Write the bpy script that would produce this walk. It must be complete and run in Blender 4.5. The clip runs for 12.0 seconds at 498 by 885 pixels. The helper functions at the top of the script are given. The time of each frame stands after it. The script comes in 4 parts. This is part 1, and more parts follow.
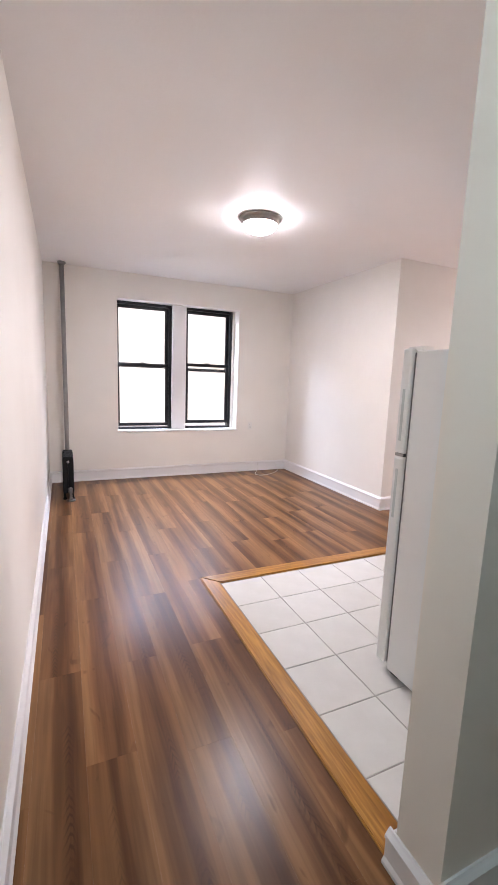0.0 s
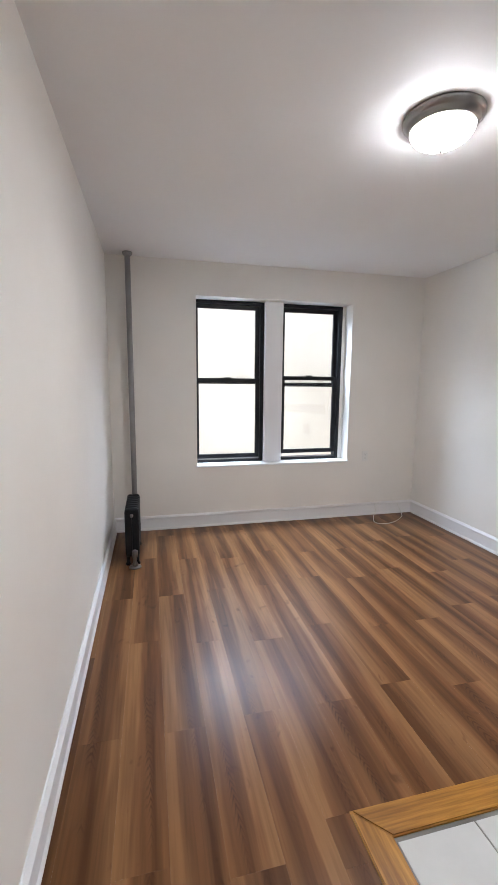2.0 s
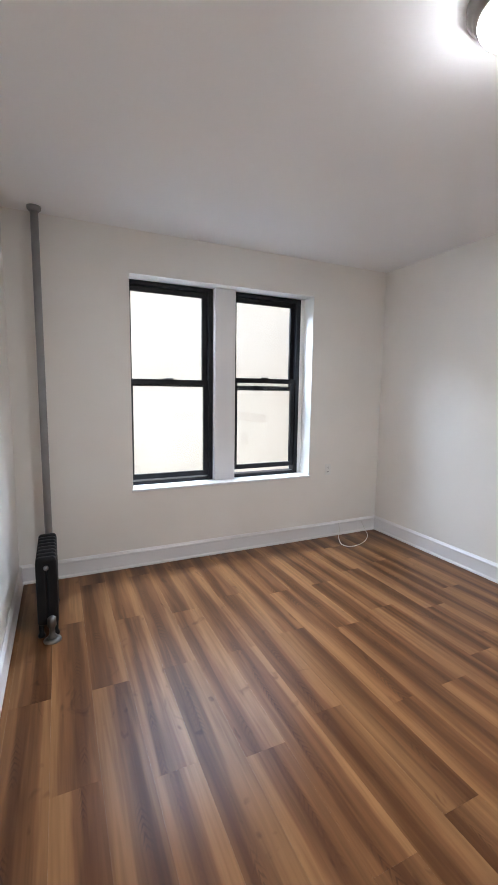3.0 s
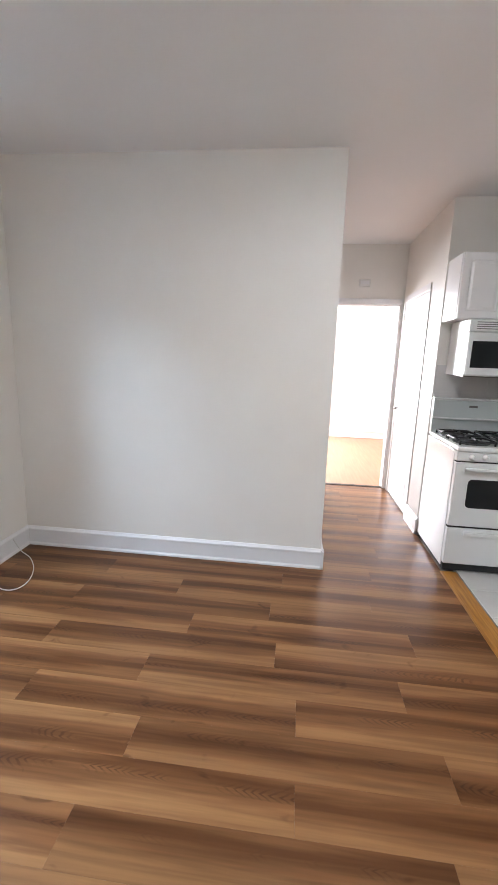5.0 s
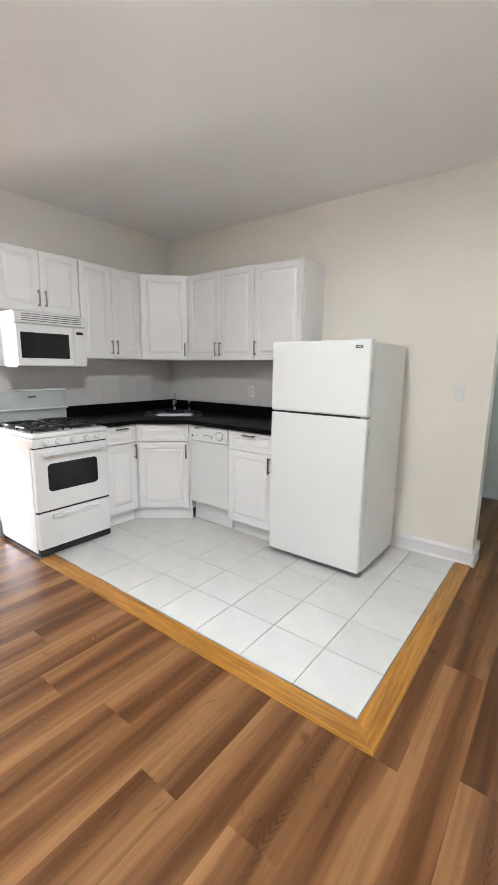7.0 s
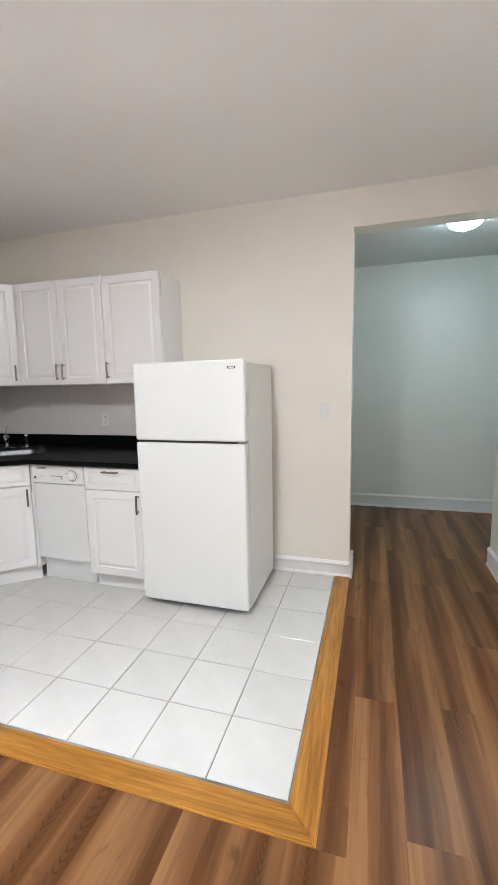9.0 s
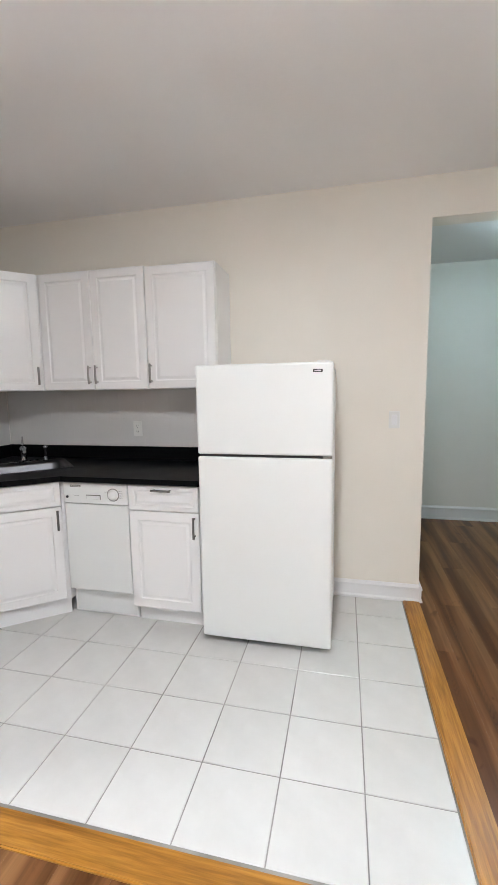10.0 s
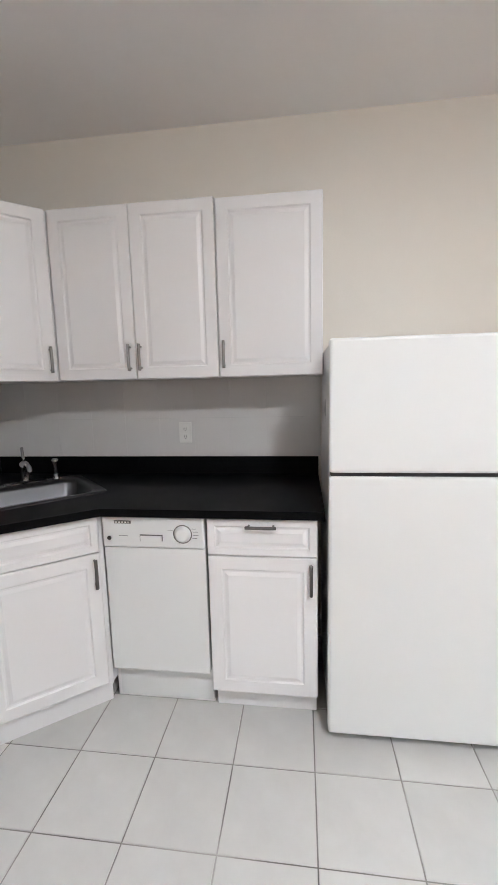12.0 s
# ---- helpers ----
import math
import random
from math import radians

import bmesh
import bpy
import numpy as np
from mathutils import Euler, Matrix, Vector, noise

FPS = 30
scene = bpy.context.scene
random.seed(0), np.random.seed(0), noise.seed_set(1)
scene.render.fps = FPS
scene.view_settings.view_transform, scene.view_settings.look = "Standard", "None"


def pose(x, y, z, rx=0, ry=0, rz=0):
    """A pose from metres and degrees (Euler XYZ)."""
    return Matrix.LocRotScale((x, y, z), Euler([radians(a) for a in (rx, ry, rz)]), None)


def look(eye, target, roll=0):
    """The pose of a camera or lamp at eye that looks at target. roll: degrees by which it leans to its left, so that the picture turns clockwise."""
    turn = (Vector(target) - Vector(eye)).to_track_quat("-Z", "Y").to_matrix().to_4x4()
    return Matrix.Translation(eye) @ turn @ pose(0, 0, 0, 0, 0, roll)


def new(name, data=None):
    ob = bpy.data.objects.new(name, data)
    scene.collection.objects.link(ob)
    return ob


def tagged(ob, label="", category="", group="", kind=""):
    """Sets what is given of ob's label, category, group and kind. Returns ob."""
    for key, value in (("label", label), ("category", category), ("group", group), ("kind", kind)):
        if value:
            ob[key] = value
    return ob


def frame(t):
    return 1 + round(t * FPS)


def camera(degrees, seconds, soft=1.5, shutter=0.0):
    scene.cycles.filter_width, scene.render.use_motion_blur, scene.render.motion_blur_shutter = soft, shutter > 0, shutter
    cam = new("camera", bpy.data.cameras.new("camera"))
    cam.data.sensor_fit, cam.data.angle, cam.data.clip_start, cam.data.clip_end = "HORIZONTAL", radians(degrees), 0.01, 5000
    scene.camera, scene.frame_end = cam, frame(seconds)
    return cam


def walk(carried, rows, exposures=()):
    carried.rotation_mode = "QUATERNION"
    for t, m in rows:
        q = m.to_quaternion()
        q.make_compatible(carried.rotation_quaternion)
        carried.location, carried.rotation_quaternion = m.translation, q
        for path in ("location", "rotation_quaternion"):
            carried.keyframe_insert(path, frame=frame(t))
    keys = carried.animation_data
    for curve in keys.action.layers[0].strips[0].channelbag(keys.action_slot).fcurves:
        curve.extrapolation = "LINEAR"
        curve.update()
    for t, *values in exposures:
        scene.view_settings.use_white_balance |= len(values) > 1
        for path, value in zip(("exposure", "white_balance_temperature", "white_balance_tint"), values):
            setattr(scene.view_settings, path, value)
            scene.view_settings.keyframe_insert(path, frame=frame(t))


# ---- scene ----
cam = camera(62.1, 12.0)

PATH = [
    (0, (0.634, -0.752, 1.444), (1.444, 1.051, 1.137), 2.1),
    (0.5, (0.742, -0.488, 1.436), (1.262, 1.414, 1.1), 2.2),
    (1, (0.78, -0.1, 1.492), (1.197, 1.83, 1.177), 0.8),
    (1.5, (0.82, 0.314, 1.508), (1.179, 2.258, 1.207), 0.5),
    (2, (0.826, 0.756, 1.547), (1.286, 2.682, 1.263), 0.5),
    (2.5, (0.765, 1.218, 1.491), (1.407, 3.1, 1.278), 0.5),
    (2.7, (0.751, 1.378, 1.488), (1.463, 3.235, 1.271), 0.6),
    (4.5, (0.953, 2.674, 1.449), (2.689, 3.591, 1.069), 1.5),
    (5, (1.083, 3.046, 1.488), (3.03, 3.264, 1.089), 1.9),
    (5.5, (1.128, 3.238, 1.476), (3.056, 2.877, 1.085), 1.9),
    (6, (1.144, 3.325, 1.464), (2.915, 2.482, 1.071), 1.8),
    (6.5, (1.128, 3.31, 1.438), (2.651, 2.07, 1.062), 1.1),
    (7, (1.075, 3.26, 1.424), (2.273, 1.699, 1.066), 0.7),
    (7.5, (1.039, 3.23, 1.439), (1.847, 1.435, 1.088), 0.3),
    (7.7, (1.011, 3.207, 1.461), (1.712, 1.368, 1.106), 0.2),
    (9.5, (1.657, 2.988, 1.443), (2.189, 1.076, 1.193), -1.0),
    (10, (2.011, 2.887, 1.466), (2.46, 0.954, 1.215), -0.9),
    (10.5, (2.262, 2.709, 1.437), (2.655, 0.763, 1.192), -0.8),
    (11, (2.467, 2.523, 1.447), (2.819, 0.571, 1.192), -1.0),
    (11.5, (2.692, 2.382, 1.444), (2.957, 0.417, 1.178), -1.1),
    (12, (2.898, 2.254, 1.456), (3.154, 0.291, 1.17), -1.4),
]
# seconds, stops, kelvin, tint
EXPOSURES = [(0.0, 2.0, 6750, 24), (0.5, 1.68, 6650, 18), (1.0, 1.52, 6500, 15), (1.5, 1.47, 6500, 14), (2.7, 1.38, 6400, 14), (4.4, 1.36, 6400, 13), (5.0, 1.42, 6400, 13), (5.5, 1.62, 6400, 12), (7.0, 1.98, 6450, 10), (7.7, 2.12, 6550, 12), (9.5, 2.06, 6450, 12), (12.0, 2.0, 6450, 13)]
walk(cam, [(t, look(eye, target, roll)) for t, eye, target, roll in PATH], EXPOSURES)

# ---- light ----
world = bpy.data.worlds.new("world")
scene.world = world
world.use_nodes = True
wn = world.node_tree.nodes
sky = wn.new("ShaderNodeTexSky")
sky.sky_type = "NISHITA"
sky.sun_disc = False
sky.sun_elevation = radians(52)
sky.sun_rotation = radians(200)
wn["Background"].inputs["Strength"].default_value = 0.15
world.node_tree.links.new(sky.outputs[0], wn["Background"].inputs["Color"])

sun = new("sun", bpy.data.lights.new("sun", "SUN"))
sun.data.energy = 2.0
sun.data.angle = radians(0.5)
sun.data.color = (1.0, 0.95, 0.87)
sun.matrix_world = look((0, 0, 0), (0.25, 0.72, -0.98))

SKY_PANE = 160.0     # skylight of the court falling in through the two windows, watts
LAMP = 26.0          # strength of the living room's frosted dome
HALL_LAMP = 16.0     # strength of the entry hall's dome
LAMP_DOWN = 9.0      # disc lamp added below the same dome, watts
ROOM_DAY = 165.0     # daylight lamp in the far room's unseen window, watts

# ---- materials ----
def material(name):
    m = bpy.data.materials.new(name)
    m.use_nodes = True
    nt = m.node_tree
    return m, nt, nt.nodes, nt.nodes["Principled BSDF"]


def coords(nt, scale=(1, 1, 1), kind="Object"):
    tc = nt.nodes.new("ShaderNodeTexCoord")
    mp = nt.nodes.new("ShaderNodeMapping")
    mp.inputs["Scale"].default_value = scale
    nt.links.new(tc.outputs[kind], mp.inputs["Vector"])
    return mp.outputs["Vector"]


def noise_tex(nt, vec, scale, detail=4, rough=0.55, dist=0.0):
    n = nt.nodes.new("ShaderNodeTexNoise")
    n.inputs["Scale"].default_value = scale
    n.inputs["Detail"].default_value = detail
    n.inputs["Roughness"].default_value = rough
    n.inputs["Distortion"].default_value = dist
    if vec is not None:
        nt.links.new(vec, n.inputs["Vector"])
    return n.outputs["Fac"]


def ramp(nt, fac, stops):
    r = nt.nodes.new("ShaderNodeValToRGB")
    el = r.color_ramp.elements
    while len(el) < len(stops):
        el.new(0.5)
    for e, (p, c) in zip(el, stops):
        e.position, e.color = p, (*c, 1)
    nt.links.new(fac, r.inputs["Fac"])
    return r.outputs["Color"]


def mixed(nt, fac, a, b, mode="MIX"):
    n = nt.nodes.new("ShaderNodeMix")
    n.data_type, n.blend_type = "RGBA", mode
    for s, v in ((n.inputs[0], fac), (n.inputs[6], a), (n.inputs[7], b)):
        if isinstance(v, (int, float)):
            s.default_value = v
        elif isinstance(v, tuple):
            s.default_value = (*v, 1)
        else:
            nt.links.new(v, s)
    return n.outputs[2]


def mapped(nt, fac, lo, hi):
    n = nt.nodes.new("ShaderNodeMapRange")
    n.inputs["To Min"].default_value, n.inputs["To Max"].default_value = lo, hi
    nt.links.new(fac, n.inputs["Value"])
    return n.outputs["Result"]


def bump(nt, height, bsdf, strength, distance=0.002):
    b = nt.nodes.new("ShaderNodeBump")
    b.inputs["Strength"].default_value = strength
    b.inputs["Distance"].default_value = distance
    nt.links.new(height, b.inputs["Height"])
    nt.links.new(b.outputs["Normal"], bsdf.inputs["Normal"])


def painted(name, a, b, rough=0.55, grain=90, relief=0.15, blotch=1.6, spec=0.5):
    """Paint: two close colours in large blotches, roller texture in the relief."""
    m, nt, nd, bs = material(name)
    v = coords(nt)
    big = noise_tex(nt, v, blotch, 3, 0.5)
    nt.links.new(ramp(nt, big, [(0.3, a), (0.7, b)]), bs.inputs["Base Color"])
    fine = noise_tex(nt, v, grain, 3, 0.6)
    nt.links.new(mapped(nt, noise_tex(nt, v, 3.5, 2), rough - 0.06, rough + 0.06), bs.inputs["Roughness"])
    bs.inputs["Specular IOR Level"].default_value = spec
    bump(nt, fine, bs, relief)
    return m


WALL = painted("wall_paint", (0.82, 0.79, 0.74), (0.86, 0.83, 0.78), 0.5, 110, 0.18)
CREAM = painted("cream_wall_paint", (0.84, 0.79, 0.71), (0.88, 0.83, 0.75), 0.5, 110, 0.18)
CEIL = painted("ceiling_paint", (0.87, 0.86, 0.85), (0.90, 0.89, 0.88), 0.62, 60, 0.3, 0.9)
TRIM = painted("trim_gloss_paint", (0.80, 0.79, 0.79), (0.84, 0.83, 0.83), 0.4, 120, 0.03)
LACQUER = painted("white_cabinet_foil", (0.855, 0.845, 0.84), (0.88, 0.87, 0.865), 0.34, 12, 0.02, 0.8)
ENAMEL = painted("white_enamel", (0.80, 0.81, 0.80), (0.84, 0.85, 0.84), 0.22, 40, 0.02, 0.7)
FRIDGE = painted("fridge_textured_enamel", (0.80, 0.81, 0.795), (0.83, 0.84, 0.825), 0.3, 420, 0.04, 0.7)
GREYENAMEL = painted("grey_green_enamel", (0.52, 0.57, 0.56), (0.58, 0.62, 0.61), 0.3, 40, 0.02, 0.7)
PLASTIC = painted("white_plastic", (0.78, 0.77, 0.74), (0.82, 0.81, 0.78), 0.35, 30, 0.02)
BLACKFRAME = painted("black_aluminium", (0.012, 0.012, 0.014), (0.022, 0.022, 0.024), 0.38, 60, 0.08, 6, 0.2)
IRON = painted("black_cast_iron_paint", (0.010, 0.010, 0.011), (0.016, 0.015, 0.015), 0.45, 140, 0.3, 9, 0.15)
PIPEGREY = painted("grey_pipe_paint", (0.23, 0.225, 0.22), (0.31, 0.30, 0.295), 0.4, 60, 0.15, 5)
GRATE = painted("black_grate_enamel", (0.008, 0.008, 0.009), (0.02, 0.02, 0.02), 0.3, 150, 0.2, 9)
# real dark parts, and strips that stand in for shade in gaps
RUBBER_SHADE = painted("dark_rubber_and_gap_shade", (0.012, 0.012, 0.013), (0.026, 0.026, 0.026), 0.7, 60, 0.1, 6)
BLACKTRIM = painted("grey_gasket", (0.16, 0.155, 0.15), (0.2, 0.195, 0.19), 0.6, 60, 0.1, 6)
INK = painted("grey_print", (0.16, 0.16, 0.16), (0.22, 0.22, 0.22), 0.5, 60, 0.02, 6)
GROUT = painted("grey_grout", (0.12, 0.11, 0.10), (0.44, 0.42, 0.39), 0.85, 220, 0.5, 2.6)
FACADE = painted("cream_render", (0.42, 0.375, 0.315), (0.47, 0.425, 0.36), 0.85, 30, 0.4, 0.8)


def laminate():
    m, nt, nd, bs = material("black_laminate")
    v = coords(nt)
    speck = noise_tex(nt, v, 260, 2, 0.5)
    nt.links.new(ramp(nt, speck, [(0.45, (0.003, 0.003, 0.0036)), (0.75, (0.010, 0.010, 0.011))]), bs.inputs["Base Color"])
    nt.links.new(mapped(nt, noise_tex(nt, v, 5, 3), 0.3, 0.45), bs.inputs["Roughness"])
    bs.inputs["Specular IOR Level"].default_value = 0.06
    bump(nt, speck, bs, 0.1, 0.001)
    return m


def metal(name, colour, rough, stretch=(1, 1, 1), relief=0.08):
    m, nt, nd, bs = material(name)
    v = coords(nt, stretch)
    n = noise_tex(nt, v, 60, 4, 0.6)
    bs.inputs["Metallic"].default_value = 1.0
    nt.links.new(ramp(nt, n, [(0.3, tuple(c * 0.85 for c in colour)), (0.7, colour)]), bs.inputs["Base Color"])
    nt.links.new(mapped(nt, n, rough - 0.06, rough + 0.08), bs.inputs["Roughness"])
    bump(nt, n, bs, relief, 0.0006)
    return m


LAMINATE = laminate()
STEEL = metal("brushed_stainless", (0.115, 0.115, 0.12), 0.34, (1, 14, 14))
CHROME = metal("chrome", (0.42, 0.42, 0.43), 0.12, (1, 1, 1), 0.02)
NICKEL = metal("brushed_nickel", (0.36, 0.345, 0.33), 0.32, (14, 14, 1))
DARKMETAL = metal("antique_pewter", (0.20, 0.19, 0.18), 0.4, (8, 8, 1))


PW, PL = 0.183, 1.22        # one floor board


def plank_wood():
    """Printed oak planks: each a pale sapwood band running into brown heartwood with dark cathedral figure, cut anew on every board."""
    m, nt, nd, bs = material("vinyl_oak_plank")
    info = nd.new("ShaderNodeObjectInfo")
    tc = nd.new("ShaderNodeTexCoord")

    def calc(op, a, b=0.0, c=0.0, clamp=False):
        n = nd.new("ShaderNodeMath")
        n.operation, n.use_clamp = op, clamp
        for s, v in zip(n.inputs, (a, b, c)):
            if isinstance(v, (int, float)):
                s.default_value = v
            else:
                nt.links.new(v, s)
        return n.outputs[0]
    rand = info.outputs["Random"]
    off = nd.new("ShaderNodeVectorMath")
    off.operation = "MULTIPLY_ADD"
    comb = nd.new("ShaderNodeCombineXYZ")
    for i in range(3):
        nt.links.new(rand, comb.inputs[i])
    nt.links.new(comb.outputs[0], off.inputs[0])
    off.inputs[1].default_value = (37.0, 91.0, 53.0)
    nt.links.new(tc.outputs["Object"], off.inputs[2])

    def streak(sx, sy, scale, detail, dist):
        mp = nd.new("ShaderNodeMapping")
        mp.inputs["Scale"].default_value = (sx, sy, 1)
        nt.links.new(off.outputs[0], mp.inputs["Vector"])
        return noise_tex(nt, mp.outputs["Vector"], scale, detail, 0.55, dist)
    sep = nd.new("ShaderNodeSeparateXYZ")
    nt.links.new(tc.outputs["Object"], sep.inputs[0])
    across = calc("DIVIDE", sep.outputs[0], PW)
    flip = calc("GREATER_THAN", calc("FRACT", calc("MULTIPLY", rand, 7.31)), 0.42)
    across = calc("ABSOLUTE", calc("SUBTRACT", flip, across))
    shift = calc("MULTIPLY_ADD", calc("FRACT", calc("MULTIPLY", rand, 23.7)), 0.36, -0.16)
    wobble = calc("MULTIPLY_ADD", streak(1.0, 0.07, 13.0, 3, 0.3), 0.9, -0.45)
    band = calc("ADD", calc("ADD", across, shift), wobble)
    fine = streak(1.0, 0.03, 75, 4, 0.3)
    wide = streak(1.0, 0.04, 34, 3, 0.2)
    c = ramp(nt, band, [(0.04, (0.300, 0.146, 0.060)), (0.24, (0.292, 0.141, 0.058)), (0.36, (0.208, 0.0900, 0.0350)), (0.53, (0.176, 0.0730, 0.0275)), (0.62, (0.124, 0.0480, 0.0173)), (0.75, (0.118, 0.0450, 0.0160)), (0.86, (0.165, 0.067, 0.0245)), (0.98, (0.225, 0.101, 0.0390))])
    c = mixed(nt, 0.6, c, ramp(nt, wide, [(0.36, (0.68, 0.64, 0.61)), (0.50, (1.0, 1.0, 1.0)), (0.64, (1.26, 1.26, 1.27))]), "MULTIPLY")
    c = mixed(nt, 0.13, c, ramp(nt, fine, [(0.34, (0.45, 0.42, 0.40)), (0.6, (1.0, 1.0, 1.0))]), "MULTIPLY")
    # cathedral figure: nested arrow marks down the heartwood, in scattered runs
    far = calc("ABSOLUTE", calc("SUBTRACT", calc("ADD", across, calc("MULTIPLY", wobble, 0.5)), 0.66))
    phase = calc("ADD", calc("MULTIPLY_ADD", sep.outputs[1], 185.0, calc("MULTIPLY", far, 70.0)), calc("MULTIPLY", streak(0.35, 0.35, 20, 2, 0.3), 11.0))
    mark = calc("MULTIPLY_ADD", calc("SINE", phase), 1.5, -0.2, True)
    inside = calc("MULTIPLY_ADD", far, -8.5, 1.1, True)
    run = calc("MULTIPLY_ADD", streak(0.3, 0.35, 9.0, 2, 0.2), 8.0, -3.75, True)
    c = mixed(nt, calc("MULTIPLY", calc("MULTIPLY", mark, inside), calc("MULTIPLY", run, 0.6)), c, (0.050, 0.0185, 0.0078), "MIX")
    knot = streak(1.0, 0.5, 9, 2, 1.4)
    c = mixed(nt, 0.55, c, ramp(nt, knot, [(0.25, (0.36, 0.28, 0.24)), (0.34, (1.0, 1.0, 1.0))]), "MULTIPLY")
    tint = ramp(nt, rand, [(0.0, (0.77, 0.76, 0.75)), (0.5, (0.88, 0.87, 0.86)), (1.0, (0.99, 0.99, 0.98))])
    c = mixed(nt, 1.0, c, tint, "MULTIPLY")
    nt.links.new(c, bs.inputs["Base Color"])
    nt.links.new(mapped(nt, fine, 0.25, 0.36), bs.inputs["Roughness"])
    bs.inputs["Specular IOR Level"].default_value = 0.22
    bump(nt, fine, bs, 0.12, 0.001)
    return m


def strip_wood(name, axis):
    """Varnished yellow oak, grain along axis."""
    m, nt, nd, bs = material(name)
    s = [1.0, 1.0, 1.0]
    s[axis] = 0.05
    v = coords(nt, tuple(s))
    a, b = noise_tex(nt, v, 26, 4, 0.6, 0.6), noise_tex(nt, v, 120, 3, 0.6)
    c = ramp(nt, a, [(0.30, (0.27, 0.105, 0.014)), (0.48, (0.43, 0.185, 0.026)), (0.70, (0.56, 0.265, 0.046))])
    c = mixed(nt, 0.5, c, ramp(nt, b, [(0.38, (0.45, 0.4, 0.35)), (0.6, (1, 1, 1))]), "MULTIPLY")
    nt.links.new(c, bs.inputs["Base Color"])
    bs.inputs["Roughness"].default_value = 0.3
    bump(nt, b, bs, 0.15, 0.001)
    return m


def tile_ceramic():
    m, nt, nd, bs = material("white_ceramic_tile")
    info = nd.new("ShaderNodeObjectInfo")
    v = coords(nt)
    cloud = noise_tex(nt, v, 7, 4, 0.6)
    c = ramp(nt, cloud, [(0.3, (0.64, 0.625, 0.60)), (0.7, (0.69, 0.675, 0.65))])
    c = mixed(nt, 1.0, c, ramp(nt, info.outputs["Random"], [(0.0, (0.94, 0.94, 0.935)), (1.0, (1.02, 1.02, 1.02))]), "MULTIPLY")
    nt.links.new(c, bs.inputs["Base Color"])
    nt.links.new(mapped(nt, noise_tex(nt, v, 20, 3), 0.16, 0.28), bs.inputs["Roughness"])
    bump(nt, noise_tex(nt, v, 30, 2), bs, 0.06, 0.002)
    return m


def pale_parquet():
    m, nt, nd, bs = material("pale_oak_strip_floor")
    v = coords(nt, (0.08, 1, 1))
    br = nd.new("ShaderNodeTexNoise")
    br.inputs["Scale"].default_value = 30
    nt.links.new(v, br.inputs["Vector"])
    nt.links.new(ramp(nt, br.outputs["Fac"], [(0.3, (0.29, 0.145, 0.082)), (0.7, (0.36, 0.19, 0.112))]), bs.inputs["Base Color"])
    bs.inputs["Roughness"].default_value = 0.35
    return m


def glowing(name, colour, strength):
    m, nt, nd, bs = material(name)
    bs.inputs["Base Color"].default_value = (0.8, 0.8, 0.78, 1)
    bs.inputs["Roughness"].default_value = 0.35
    bs.inputs["Emission Color"].default_value = (*colour, 1)
    bs.inputs["Emission Strength"].default_value = strength
    return m


def thin_glass():
    m, nt, nd, bs = material("window_glass")
    nd.remove(bs)
    tr, gl, fr, mx = (nd.new(k) for k in ("ShaderNodeBsdfTransparent", "ShaderNodeBsdfGlossy", "ShaderNodeFresnel", "ShaderNodeMixShader"))
    gl.inputs["Roughness"].default_value = 0.03
    tr.inputs["Color"].default_value = (0.96, 0.97, 0.96, 1)
    nt.links.new(fr.outputs[0], mx.inputs[0])
    nt.links.new(tr.outputs[0], mx.inputs[1])
    nt.links.new(gl.outputs[0], mx.inputs[2])
    nt.links.new(mx.outputs[0], nd["Material Output"].inputs["Surface"])
    return m


def dark_glass():
    m, nt, nd, bs = material("smoked_oven_glass")
    v = coords(nt)
    nt.links.new(ramp(nt, noise_tex(nt, v, 3, 2), [(0.3, (0.008, 0.009, 0.010)), (0.7, (0.018, 0.019, 0.021))]), bs.inputs["Base Color"])
    bs.inputs["Roughness"].default_value = 0.1
    bs.inputs["Specular IOR Level"].default_value = 0.3
    return m


PLANK = plank_wood()
OAK_X, OAK_Y = strip_wood("varnished_oak_x", 0), strip_wood("varnished_oak_y", 1)
TILE = tile_ceramic()
PARQUET = pale_parquet()
GLASS, SMOKED = thin_glass(), dark_glass()
DOME = glowing("lit_frosted_dome", (0.93, 0.97, 1.0), LAMP)
HALL_DOME = glowing("lit_frosted_hall_dome", (0.62, 0.92, 1.0), HALL_LAMP)

# ---- mesh helpers ----
def bx(bm, x0, y0, z0, x1, y1, z1, bev=0.0, seg=2):
    """A box between two corners, its edges rounded by bev."""
    vs = [bm.verts.new((x, y, z)) for x in (x0, x1) for y in (y0, y1) for z in (z0, z1)]
    fs = [bm.faces.new([vs[i] for i in f]) for f in ((0, 1, 3, 2), (4, 6, 7, 5), (0, 4, 5, 1), (2, 3, 7, 6), (0, 2, 6, 4), (1, 5, 7, 3))]
    if (x1 - x0) * (y1 - y0) * (z1 - z0) < 0:
        bmesh.ops.reverse_faces(bm, faces=fs)
    if bev:
        es = list({e for f in fs for e in f.edges})
        bmesh.ops.bevel(bm, geom=es, offset=bev, segments=seg, affect="EDGES", profile=0.5)
    return bm


def box(x0, y0, z0, x1, y1, z1, bev=0.0, seg=2):
    return bx(bmesh.new(), x0, y0, z0, x1, y1, z1, bev, seg)


